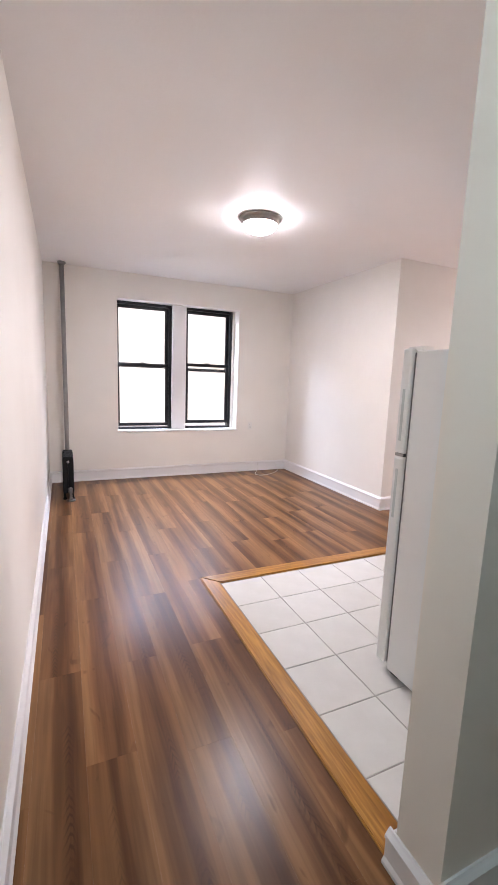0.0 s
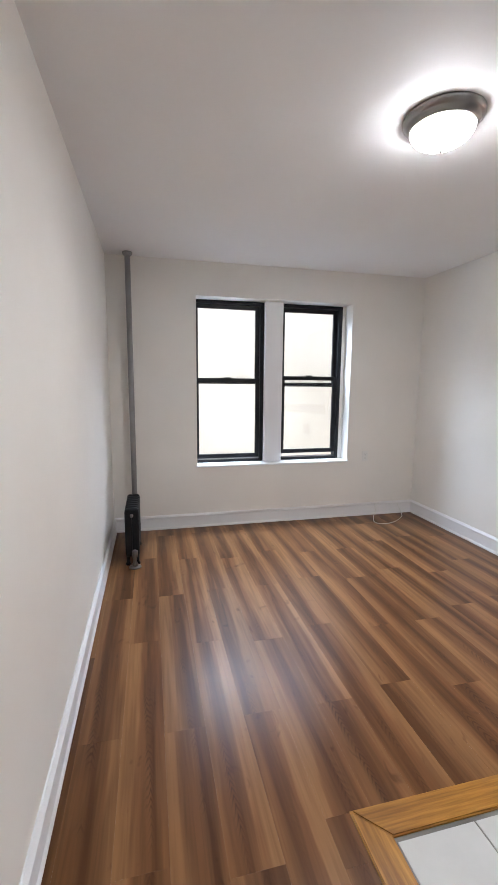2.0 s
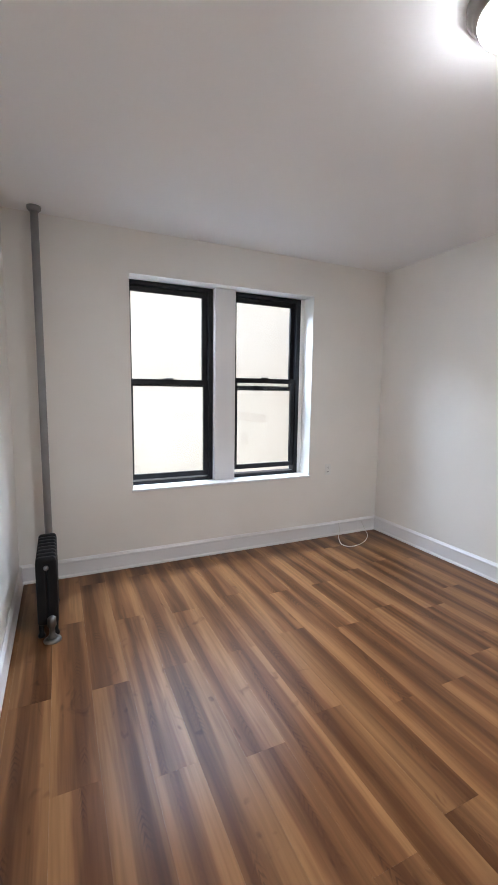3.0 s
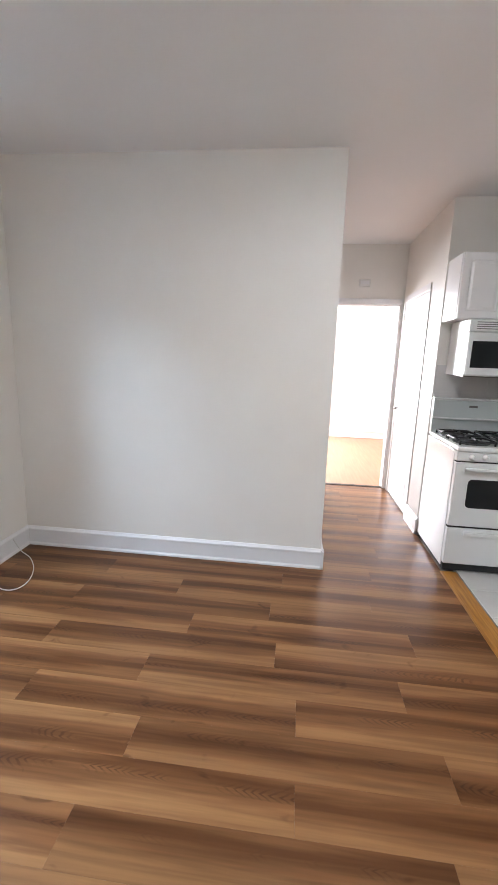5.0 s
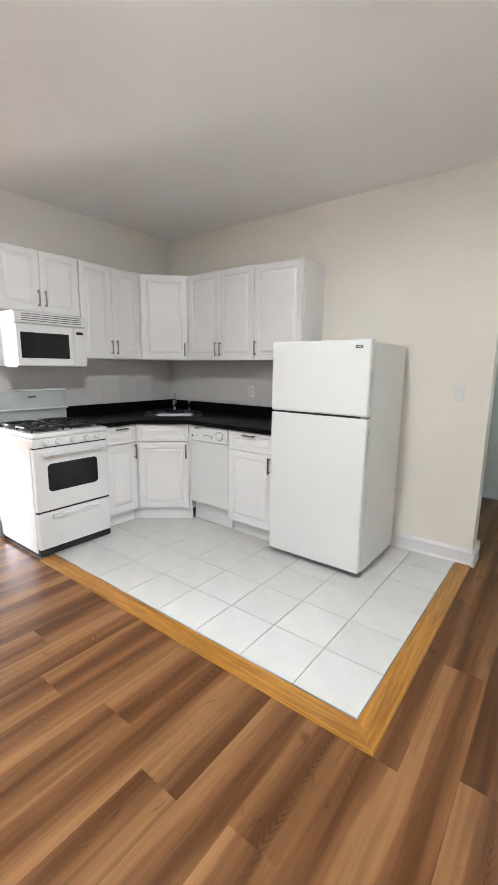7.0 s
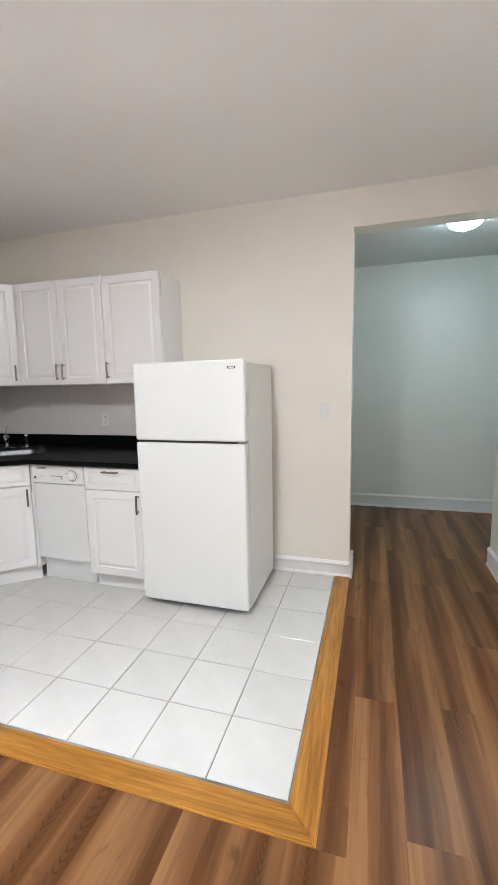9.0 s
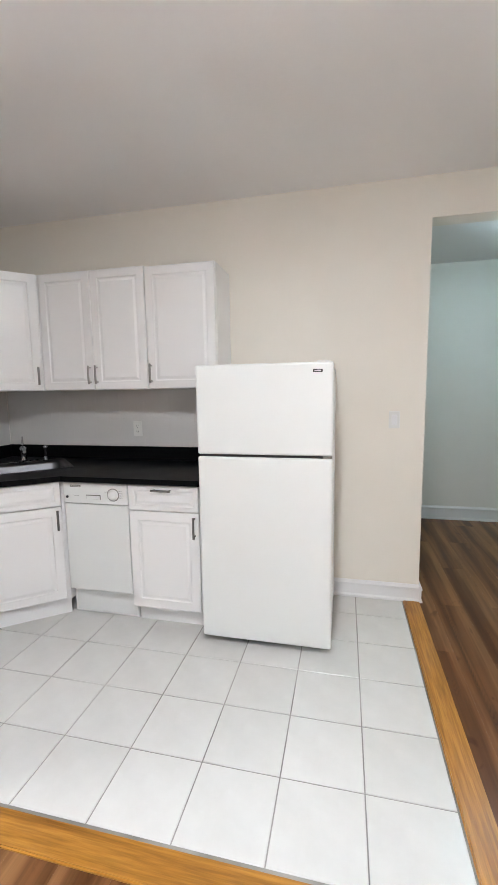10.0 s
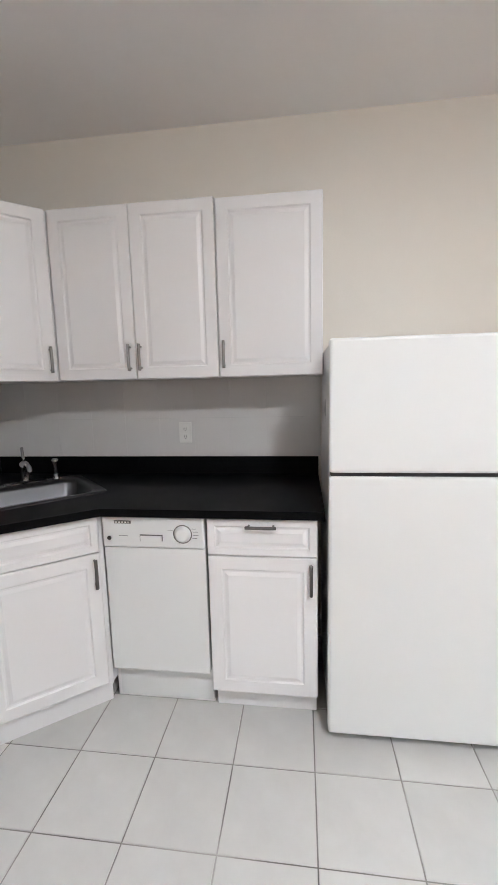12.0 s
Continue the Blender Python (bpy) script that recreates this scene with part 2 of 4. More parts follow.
def lathe(profile, m=None, n=24, bm=None):
    """Rings of (radius, height) turned round z, then moved by m."""
    bm = bm or bmesh.new()
    m = m or Matrix()
    rings = []
    for r, z in profile:
        if r < 1e-6:
            rings.append([bm.verts.new(m @ Vector((0, 0, z)))])
        else:
            rings.append([bm.verts.new(m @ Vector((r * math.cos(2 * math.pi * i / n), r * math.sin(2 * math.pi * i / n), z))) for i in range(n)])
    for a, b in zip(rings, rings[1:]):
        for i in range(n):
            j = (i + 1) % n
            if len(a) == 1 and len(b) > 1:
                bm.faces.new((a[0], b[j], b[i]))
            elif len(b) == 1 and len(a) > 1:
                bm.faces.new((a[i], a[j], b[0]))
            elif len(a) > 1:
                bm.faces.new((a[i], a[j], b[j], b[i]))
    for ring, flip in ((rings[0], True), (rings[-1], False)):
        if len(ring) > 1:
            bm.faces.new(ring[::-1] if flip else ring)
    bmesh.ops.recalc_face_normals(bm, faces=bm.faces)
    for f in bm.faces:
        f.smooth = True
    return bm


def tube(points, r, n=10, bm=None):
    """A round bar along points."""
    bm = bm or bmesh.new()
    pts = [Vector(p) for p in points]
    rings, side = [], None
    for i, p in enumerate(pts):
        d = (pts[min(i + 1, len(pts) - 1)] - pts[max(i - 1, 0)]).normalized()
        if side is None:
            side = d.orthogonal().normalized()
        side = (side - d * side.dot(d)).normalized()
        up = d.cross(side)
        rings.append([bm.verts.new(p + r * (math.cos(2 * math.pi * k / n) * side + math.sin(2 * math.pi * k / n) * up)) for k in range(n)])
    for a, b in zip(rings, rings[1:]):
        for k in range(n):
            bm.faces.new((a[k], a[(k + 1) % n], b[(k + 1) % n], b[k]))
    bm.faces.new(rings[0][::-1]), bm.faces.new(rings[-1])
    bmesh.ops.recalc_face_normals(bm, faces=bm.faces)
    for f in bm.faces:
        f.smooth = len(f.verts) == 4
    return bm


def prism(points, z0, z1, bm=None):
    """A plan outline, counter-clockwise, raised from z0 to z1."""
    bm = bm or bmesh.new()
    lo, hi = [bm.verts.new((x, y, z0)) for x, y in points], [bm.verts.new((x, y, z1)) for x, y in points]
    bm.faces.new(lo[::-1]), bm.faces.new(hi)
    for i in range(len(points)):
        j = (i + 1) % len(points)
        bm.faces.new((lo[i], lo[j], hi[j], hi[i]))
    bmesh.ops.recalc_face_normals(bm, faces=bm.faces)
    return bm


def meshed(name, bm, mat):
    me = bpy.data.meshes.new(name)
    bm.to_mesh(me)
    bm.free()
    me.materials.append(mat)
    return me


def part(name, bm, mat, parent, label="", at=None):
    ob = new(name, meshed(name, bm, mat))
    ob.parent = parent
    if at is not None:
        ob.matrix_local = at
    return tagged(ob, label)


def solid(name, bm, mat, label, category="", kind="structure"):
    """A thing or piece of the setting that is one mesh."""
    return tagged(new(name, meshed(name, bm, mat)), label, category, kind=kind)


def thing(name, m, label, category, group="", kind=""):
    ob = new(name)
    ob.empty_display_size = 0.1
    ob.matrix_world = m
    return tagged(ob, label, category, group, kind)


def skirting(name, x0, y0, x1, y1, label, height=0.15):
    """A baseboard with a stepped cap and a quarter-round foot, along a wall face from one point to the other; its front is on the left hand."""
    d = Vector((x1 - x0, y1 - y0, 0))
    side = Vector((-d.y, d.x, 0)).normalized()
    prof = [(0, 0), (0.024, 0), (0.024, 0.012), (0.016, 0.024), (0.016, height - 0.034), (0.021, height - 0.03), (0.021, height - 0.018), (0.010, height - 0.006), (0.006, height), (0, height)]
    bm = bmesh.new()
    rings = []
    for p in (Vector((x0, y0, 0)), Vector((x1, y1, 0))):
        rings.append([bm.verts.new(p + side * a + Vector((0, 0, b))) for a, b in prof])
    n = len(prof)
    for i in range(n):
        bm.faces.new((rings[0][i], rings[0][(i + 1) % n], rings[1][(i + 1) % n], rings[1][i]))
    bm.faces.new(rings[0][::-1]), bm.faces.new(rings[1])
    bmesh.ops.recalc_face_normals(bm, faces=bm.faces)
    return solid(name, bm, TRIM, label, "baseboard")


# ---- plan ----
H = 2.75                     # ceiling
XW, YN, XE = 0.435, 5.09, 3.915      # living room: west, north and east faces
YC = 2.815                   # corner where the passage begins
XK, YP = 4.715, 1.925        # kitchen: east face; passage: south face
XD, HD = 1.50, 2.503         # entry opening: jamb and head
YH = -1.98                   # entry hall: end face
XP = 6.05                    # passage: end face

# ---- structure ----
solid("wall_west", box(XW - 0.16, -0.50, -0.02, XW, YN + 0.33, H), WALL, "smooth off-white painted plaster wall", "wall")
bm = bmesh.new()
WX0, WX1, WZ0, WZ1 = 1.298, 3.03, 0.668, 2.418
for a, b, c, d in ((XW, WX0, -0.02, H), (WX1, XE + 0.16, -0.02, H), (WX0, WX1, -0.02, WZ0), (WX0, WX1, WZ1, H)):
    bx(bm, a, YN, c, b, YN + 0.17, d)
for a, b, c, d in ((XW, WX0 - 0.05, -0.02, H), (WX1 - 0.05, XE + 0.16, -0.02, H), (WX0 - 0.05, WX1 - 0.05, -0.02, WZ0), (WX0 - 0.05, WX1 - 0.05, WZ1, H)):
    bx(bm, a, YN + 0.17, c, b, YN + 0.33, d)
solid("wall_north", bm, WALL, "off-white painted plaster wall with a deep double window opening", "wall")
solid("wall_east", prism([(XE, YN), (XE, YC), (XP + 0.14, YC), (XP + 0.14, YC + 0.14), (XE + 0.14, YC + 0.14), (XE + 0.14, YN)][::-1], -0.02, H), WALL, "off-white painted plaster wall turning into the passage", "wall")
bm = bmesh.new()
bx(bm, XD, -0.155, -0.02, XK + 0.14, 0.0, H)
bx(bm, XW, -0.155, HD, XD, 0.0, H)
solid("wall_south", bm, CREAM, "cream painted plaster wall with a tall cased entry opening", "wall")
solid("wall_kitchen_east", box(XK, 0.0, -0.02, XK + 0.14, YP, H), WALL, "off-white painted wall behind the stove and microwave", "wall")
bm = bmesh.new()
DX0, DX1, DZ = 5.125, 5.945, 2.13
bx(bm, XK + 0.14, YP - 0.14, -0.02, DX0, YP, H)
bx(bm, DX1, YP - 0.14, -0.02, XP + 0.14, YP, H)
bx(bm, DX0, YP - 0.14, DZ, DX1, YP, H)
solid("wall_passage_south", bm, WALL, "off-white painted passage wall with a closet doorway", "wall")
bm = bmesh.new()
EY0, EY1, EZ = 1.958, 2.72, 2.12
bx(bm, XP, YP, -0.02, XP + 0.14, EY0, H)
bx(bm, XP, EY1, -0.02, XP + 0.14, YC, H)
bx(bm, XP, EY0, EZ, XP + 0.14, EY1, H)
solid("wall_passage_end", bm, WALL, "off-white painted wall over an open doorway", "wall")
for nm, b in (("wall_hall_end", (-1.2, YH - 0.14, 3.2, YH)), ("wall_hall_west", (-1.34, YH - 0.14, -1.2, -0.36)), ("wall_hall_return", (-1.2, -0.50, XW - 0.16, -0.36)), ("wall_hall_east", (3.2, YH - 0.14, 3.34, -0.155))):
    solid(nm, box(b[0], b[1], -0.02, b[2], b[3], H), WALL, "off-white painted wall of the dim entry hall", "wall")
bm = bmesh.new()
RX1, RY0, RY1 = 9.45, -0.6, 4.6
# east wall pieces leave an unseen window opening, added for the daylight lamp
for a, b, c, d in ((RY0 - 0.14, 2.95, -0.02, H), (4.35, RY1 + 0.14, -0.02, H), (2.95, 4.35, -0.02, 0.7), (2.95, 4.35, 2.4, H)):
    bx(bm, RX1, a, c, RX1 + 0.14, b, d)
bx(bm, XP + 0.14, RY0 - 0.14, -0.02, RX1, RY0, H)
bx(bm, XP + 0.14, RY1, -0.02, RX1, RY1 + 0.14, H)
bx(bm, XP, RY0 - 0.14, -0.02, XP + 0.14, YP - 0.14, H)
bx(bm, XP, YC + 0.14, -0.02, XP + 0.14, RY1 + 0.14, H)
solid("wall_far_room", bm, WALL, "bright white walls of the room beyond the passage", "wall")
bm = bmesh.new()
bx(bm, DX0 - 0.3, 0.9, -0.02, DX1 + 0.1, 0.98, H)
bx(bm, DX0 - 0.3, 0.98, -0.02, DX0 - 0.22, YP - 0.14, H)
bx(bm, DX1 + 0.02, 0.98, -0.02, DX1 + 0.1, YP - 0.14, H)
solid("wall_closet", bm, WALL, "plain closet walls behind the door", "wall")
solid("ceiling", box(-1.4, YH - 0.2, H, RX1 + 0.2, YN + 0.33, H + 0.15), CEIL, "smooth white painted plaster ceiling", "ceiling")
solid("ground", box(-40, -40, -3.2, 40, 40, -3.0), FACADE, "plain pale paving of the light court", "ground")
floor = solid("floor", box(-1.4, YH - 0.2, -0.05, XP + 0.02, YN + 0.02, -0.014), GROUT, "brown oak-look plank floor with a white tiled kitchen corner", "floor")
solid("far_room_floor", box(XP + 0.02, RY0, -0.05, RX1, RY1, -0.002), PARQUET, "pale honey oak strip floor in the far room", "floor")
solid("far_threshold", box(XP + 0.005, EY0, -0.013, XP + 0.06, EY1, 0.006, 0.004), RUBBER_SHADE, "thin dark threshold strip in the doorway", "threshold")

# floor trim: mitred oak reducer round the tiles
XT0, XT1, YT0, YT1 = 1.495, 1.603, 1.822, 1.934
bm = prism([(XT0, -0.006), (XT1, -0.006), (XT1, YT0), (XT0, YT1)], -0.013, 0.010)
bmesh.ops.bevel(bm, geom=[e for e in bm.edges if all(v.co.z > 0 for v in e.verts)], offset=0.005, segments=2, affect="EDGES")
solid("oak_threshold_strip", bm, OAK_Y, "varnished golden oak strip edging the kitchen tiles", "threshold")
bm = prism([(XT0 + 0.001, YT1), (XT1 + 0.001, YT0), (4.02, YT0), (4.02, YT1)], -0.013, 0.010)
bmesh.ops.bevel(bm, geom=[e for e in bm.edges if all(v.co.z > 0 for v in e.verts)], offset=0.005, segments=2, affect="EDGES")
solid("oak_threshold_strip", bm, OAK_X, "varnished golden oak strip between planks and tiles", "threshold")

skirting("baseboard_west", XW, YN, XW, -0.5, "glossy white moulded baseboard along the long wall")
skirting("baseboard_north", XE, YN, XW, YN, "glossy white moulded baseboard under the windows")
skirting("baseboard_east", XE, YC - 0.024, XE, YN, "glossy white moulded baseboard")
skirting("baseboard_passage_north", XP, YC, XE - 0.024, YC, "white moulded baseboard in the passage")
skirting("baseboard_passage_south", XK - 0.02, YP, DX0 - 0.06, YP, "short white moulded baseboard beside the door")
skirting("baseboard_south", XD - 0.0, 0.0, 2.9, 0.0, "white moulded baseboard beside the refrigerator", 0.12).location.z = 0.002
skirting("baseboard_jamb", XD, -0.155, XD, 0.024, "white moulded baseboard on the opening's jamb", 0.12)
skirting("baseboard_hall_north", 3.2, -0.155, XD - 0.024, -0.155, "white moulded baseboard in the hall")
skirting("baseboard_hall_end", -1.2, YH, 3.2, YH, "white moulded baseboard across the hall's end")
skirting("baseboard_far_room", RX1, RY0, RX1, RY1, "white baseboard in the far room")

# ---- windows ----
def sash(parent, x0, x1, z0, z1, y, name, label=""):
    """Four black rails and stiles round a pane."""
    w, d = 0.045, 0.026
    s = part(name, box(x0, y, z0, x1, y + d, z0 + w, 0.003), BLACKFRAME, parent, label)
    part("top_rail", box(x0, y, z1 - w, x1, y + d, z1, 0.003), BLACKFRAME, s)
    part("stile", box(x0, y + 0.001, z0 + w, x0 + w, y + d - 0.001, z1 - w), BLACKFRAME, s)
    part("stile", box(x1 - w, y + 0.001, z0 + w, x1, y + d - 0.001, z1 - w), BLACKFRAME, s)
    p = part("pane", box(x0 + w - 0.004, y + 0.011, z0 + w - 0.004, x1 - w + 0.004, y + 0.015, z1 - w + 0.004), GLASS, s, "clear window pane")
    p.visible_shadow = False
    return s


def double_hung(name, x0, x1, lift, drop, label):
    y, zb, zt = YN + 0.168, WZ0 + 0.002, WZ1 - 0.003
    win = thing(name, Matrix(), label, "window", "double-hung windows", "structure")
    part("jamb", box(x0, y, zb, x0 + 0.042, y + 0.1, zt, 0.003), BLACKFRAME, win)
    part("jamb", box(x1 - 0.042, y, zb, x1, y + 0.1, zt, 0.003), BLACKFRAME, win)
    part("head", box(x0 + 0.042, y, zt - 0.034, x1 - 0.042, y + 0.1, zt, 0.003), BLACKFRAME, win)
    part("sill_track", box(x0 + 0.042, y, zb, x1 - 0.042, y + 0.1, zb + 0.03, 0.003), BLACKFRAME, win)
    mid = 1.565
    sash(win, x0 + 0.042, x1 - 0.042, mid - 0.012 - drop, zt - 0.034, y + 0.05, "upper_sash")
    low = sash(win, x0 + 0.042, x1 - 0.042, zb + 0.03 + lift, mid + 0.02 + lift, y + 0.014, "lower_sash")
    xm, zl = (x0 + x1) / 2, mid + 0.02 + lift
    part("sash_lock", box(xm - 0.04, y + 0.016, zl, xm + 0.04, y + 0.036, zl + 0.012, 0.004), BLACKFRAME, low, "small black sash lock")
    return win


double_hung("window_1", WX0 - 0.045, 2.062, 0.014, 0.016, "black aluminium double-hung window, its lower sash barely ajar")
double_hung("window_2", 2.228, WX1 - 0.04, 0.045, 0.040, "black aluminium double-hung window, lower sash slightly raised")
bm = box(2.062, YN + 0.11, WZ0 + 0.001, 2.262, YN + 0.33, WZ1 - 0.001, 0.004)
solid("window_mullion", bm, TRIM, "white painted post between the two windows", "mullion")
solid("window_sill", box(WX0 - 0.012, YN - 0.014, WZ0 - 0.02, WX1 + 0.012, YN + 0.166, WZ0 + 0.0015, 0.004), TRIM, "painted white window sill with a bluish daylight sheen", "sill")

# the neighbouring house across the light court
nb = thing("neighbour_house", Matrix(), "pale cream rendered house wall across a narrow light court", "building")
part("wall", box(-14, 8.0, -3.0, 18, 8.4, 3.4), FACADE, nb)
part("parapet", box(-14, 7.94, 3.4, 18, 8.4, 3.6, 0.02), FACADE, nb)
part("string_course", box(-14, 7.96, -0.7, 18, 8.0, -0.55, 0.01), FACADE, nb)


# ---- ceiling lights ----
def dome_light(name, x, y, r, dome, label, group=""):
    t = thing(name, pose(x, y, H), label, "ceiling light", group)
    part("canopy", lathe([(r, 0.0), (r, -0.010), (r * 0.985, -0.016), (r * 0.93, -0.024), (r * 0.90, -0.027), (r * 0.885, -0.034), (r * 0.83, -0.050), (r * 0.79, -0.054), (r * 0.78, -0.048)], n=64), NICKEL, t, "brushed nickel ring")
    prof = [(r * 0.785, -0.050)]
    for i in range(1, 13):
        a = i / 12 * radians(88)
        prof.append((r * 0.785 * math.cos(a), -0.050 - 0.070 * math.sin(a)))
    prof.append((0.0, prof[-1][1]))
    part("dome", lathe(prof, n=64), dome, t, "lit frosted glass dome")
    part("finial", lathe([(0.0, -0.145), (0.007, -0.143), (0.010, -0.136), (0.006, -0.130), (0.014, -0.1255), (0.014, -0.1195)], n=16), NICKEL, t)
    return t


dome_light("ceiling_light", 2.155, 2.572, 0.176, DOME, "lit frosted dome ceiling light with a brushed nickel ring")
dome_light("hall_light", 0.69, -0.71, 0.165, HALL_DOME, "lit cool-white dome light on the hall ceiling")

# daylight lamp in the far room's unseen window, placed to light the passage
day = new("far_room_unseen_window_light", bpy.data.lights.new("far_room_unseen_window_light", "AREA"))
day.data.shape, day.data.size, day.data.size_y = "RECTANGLE", 1.35, 1.65
day.data.energy, day.data.color = ROOM_DAY, (0.94, 0.95, 1.0)
day.matrix_world = look((RX1 + 0.1, 3.65, 1.55), (6.0, 2.6, 1.5))

# skylight of the narrow court, standing in above the window heads
court = new("court_skylight", bpy.data.lights.new("court_skylight", "AREA"))
court.data.shape, court.data.size, court.data.size_y = "RECTANGLE", 1.9, 0.9
court.data.energy, court.data.color = SKY_PANE, (0.62, 0.80, 1.0)
court.matrix_world = look((2.15, 5.95, 3.05), (2.15, 4.3, 0.6))

# disc lamp added just below the living room's dome, for more light downwards
down = new("added_downlight", bpy.data.lights.new("added_downlight", "AREA"))
down.data.shape, down.data.size = "DISK", 0.19
down.data.energy, down.data.color = LAMP_DOWN, (0.93, 0.97, 1.0)
down.matrix_world = look((2.155, 2.572, H - 0.1215), (2.155, 2.5721, 0))

# ---- doors of the passage ----
def casing(parent, x0, x1, zt, w=0.062, d=0.008):
    """Flat moulded trim round an opening in the local x-z plane, its front towards +y."""
    part("casing_side", box(x0 - w, 0.001, 0, x0, d, zt, 0.004), TRIM, parent)
    part("casing_side", box(x1, 0.001, 0, x1 + w, d, zt, 0.004), TRIM, parent)
    part("casing_head", box(x0 - w, 0.001, zt, x1 + w, d + 0.003, zt + w, 0.004), TRIM, parent)


def panelled(bm, x0, x1, z0, z1, y, edge, groove=0.006, slope=0.015, flat=0.007):
    """A raised panel let into a face at depth y: nested rings from edge inwards."""
    rings = []
    for inset, depth in ((0, 0), (0.006, -groove), (0.006 + flat, -groove), (0.006 + flat + slope, -0.0005)):
        a, b, c, d = x0 + edge + inset, x1 - edge - inset, z0 + edge + inset, z1 - edge - inset
        rings.append([bm.verts.new(p) for p in ((a, y + depth, c), (b, y + depth, c), (b, y + depth, d), (a, y + depth, d))])
    for r, s in zip(rings, rings[1:]):
        for i in range(4):
            j = (i + 1) % 4
            bm.faces.new((r[i], r[j], s[j], s[i]))
    bm.faces.new(rings[-1])
    return rings[0]


def door_front(x0, x1, z0, z1, y0, y1, edge):
    """A slab from y0 to y1 with eased edges and a raised panel in its front (+y)."""
    bm = bmesh.new()
    e = 0.0035
    back = [bm.verts.new(p) for p in ((x0, y0, z0), (x1, y0, z0), (x1, y0, z1), (x0, y0, z1))]
    side = [bm.verts.new(p) for p in ((x0, y1 - e, z0), (x1, y1 - e, z0), (x1, y1 - e, z1), (x0, y1 - e, z1))]
    front = [bm.verts.new(p) for p in ((x0 + e, y1, z0 + e), (x1 - e, y1, z0 + e), (x1 - e, y1, z1 - e), (x0 + e, y1, z1 - e))]
    bm.faces.new(back[::-1])
    for a, b in ((back, side), (side, front), (front, panelled(bm, x0, x1, z0, z1, y1, edge))):
        for i in range(4):
            j = (i + 1) % 4
            bm.faces.new((a[i], a[j], b[j], b[i]))
    bmesh.ops.recalc_face_normals(bm, faces=bm.faces)
    return bm


def closet_door():
    # local x runs along world -x so that the front (+y) looks into the passage
    w = DX1 - DX0
    d = thing("door_1", pose(DX0, YP, 0), "closed white six-panel closet door with a lever handle", "door", kind="structure")
    leaf = part("door_leaf", box(0.0115, -0.045, 0.012, w - 0.0115, -0.0015, DZ - 0.004, 0.0015), TRIM, d)
    for a, b in ((0.10, w / 2 - 0.04), (w / 2 + 0.04, w - 0.10)):
        for c, e in ((0.16, 0.82), (0.92, 1.60), (1.70, 1.96)):
            bm = box(a, -0.003, c, b, 0.0005, e, 0.0015, 1)
            part("door_panel", bm, TRIM, leaf)
    casing(d, 0.0, w, DZ)
    part("jamb_lining", box(0.0, -0.139, 0.0, 0.011, -0.001, DZ), TRIM, d)
    part("jamb_lining", box(w - 0.011, -0.139, 0.0, w, -0.001, DZ), TRIM, d)
    hx, hz = w - 0.075, 1.0
    lever = part("lever_handle", tube([(hx, -0.004, hz), (hx, 0.035, hz), (hx - 0.02, 0.045, hz), (hx - 0.11, 0.043, hz)], 0.008), NICKEL, leaf, "nickel lever handle")
    part("rose", lathe([(0.026, 0.0), (0.026, 0.006), (0.018, 0.010)], pose(hx, -0.0042, hz, -90, 0, 0), 20), NICKEL, lever)
    part("hinge", lathe([(0.006, 0), (0.006, 0.09)], pose(0.008, -0.008, 1.75), 10), NICKEL, d)
    part("hinge", lathe([(0.006, 0), (0.006, 0.09)], pose(0.008, -0.008, 0.3), 10), NICKEL, d)


closet_door()
end = thing("doorway_trim", pose(XP, EY0, 0, 0, 0, 90), "white painted casing round the open doorway", "door frame", kind="structure")
part("casing_side", box(-0.024, 0.001, 0, 0, 0.018, EZ, 0.004), TRIM, end)
part("casing_side", box(EY1 - EY0, 0.001, 0, EY1 - EY0 + 0.062, 0.018, EZ, 0.004), TRIM, end)
part("casing_head", box(-0.024, 0.001, EZ, EY1 - EY0 + 0.062, 0.021, EZ + 0.062, 0.004), TRIM, end)
part("jamb_lining", box(0, -0.139, 0, 0.012, -0.001, EZ - 0.012), TRIM, end)
part("jamb_lining", box(EY1 - EY0 - 0.012, -0.139, 0, EY1 - EY0, -0.001, EZ - 0.012), TRIM, end)
part("head_lining", box(0, -0.139, EZ - 0.012, EY1 - EY0, -0.001, EZ), TRIM, end)

chime = thing("door_chime", pose(XP, 2.37, 2.31, 0, 0, 90), "small white door chime box over the doorway", "chime")
part("box", box(-0.06, 0.001, 0, 0.06, 0.035, 0.07, 0.006), PLASTIC, chime)
part("grille", box(-0.045, 0.035, 0.02, 0.045, 0.038, 0.05, 0.001, 1), TRIM, chime)
# panel's dark silhouette is put into its colours; placed to fit the camera's view
pan = thing("electric_panel", pose(5.05, YC, 2.34, 0, 0, 180), "shallow electric panel, greyed as in shade, high on the passage wall", "panel")
part("cabinet", box(-0.15, 0.001, 0, 0.15, 0.022, 0.40, 0.004), PIPEGREY, pan)
part("panel_door", box(-0.125, 0.0225, 0.025, 0.125, 0.029, 0.375, 0.003), DARKMETAL, pan)


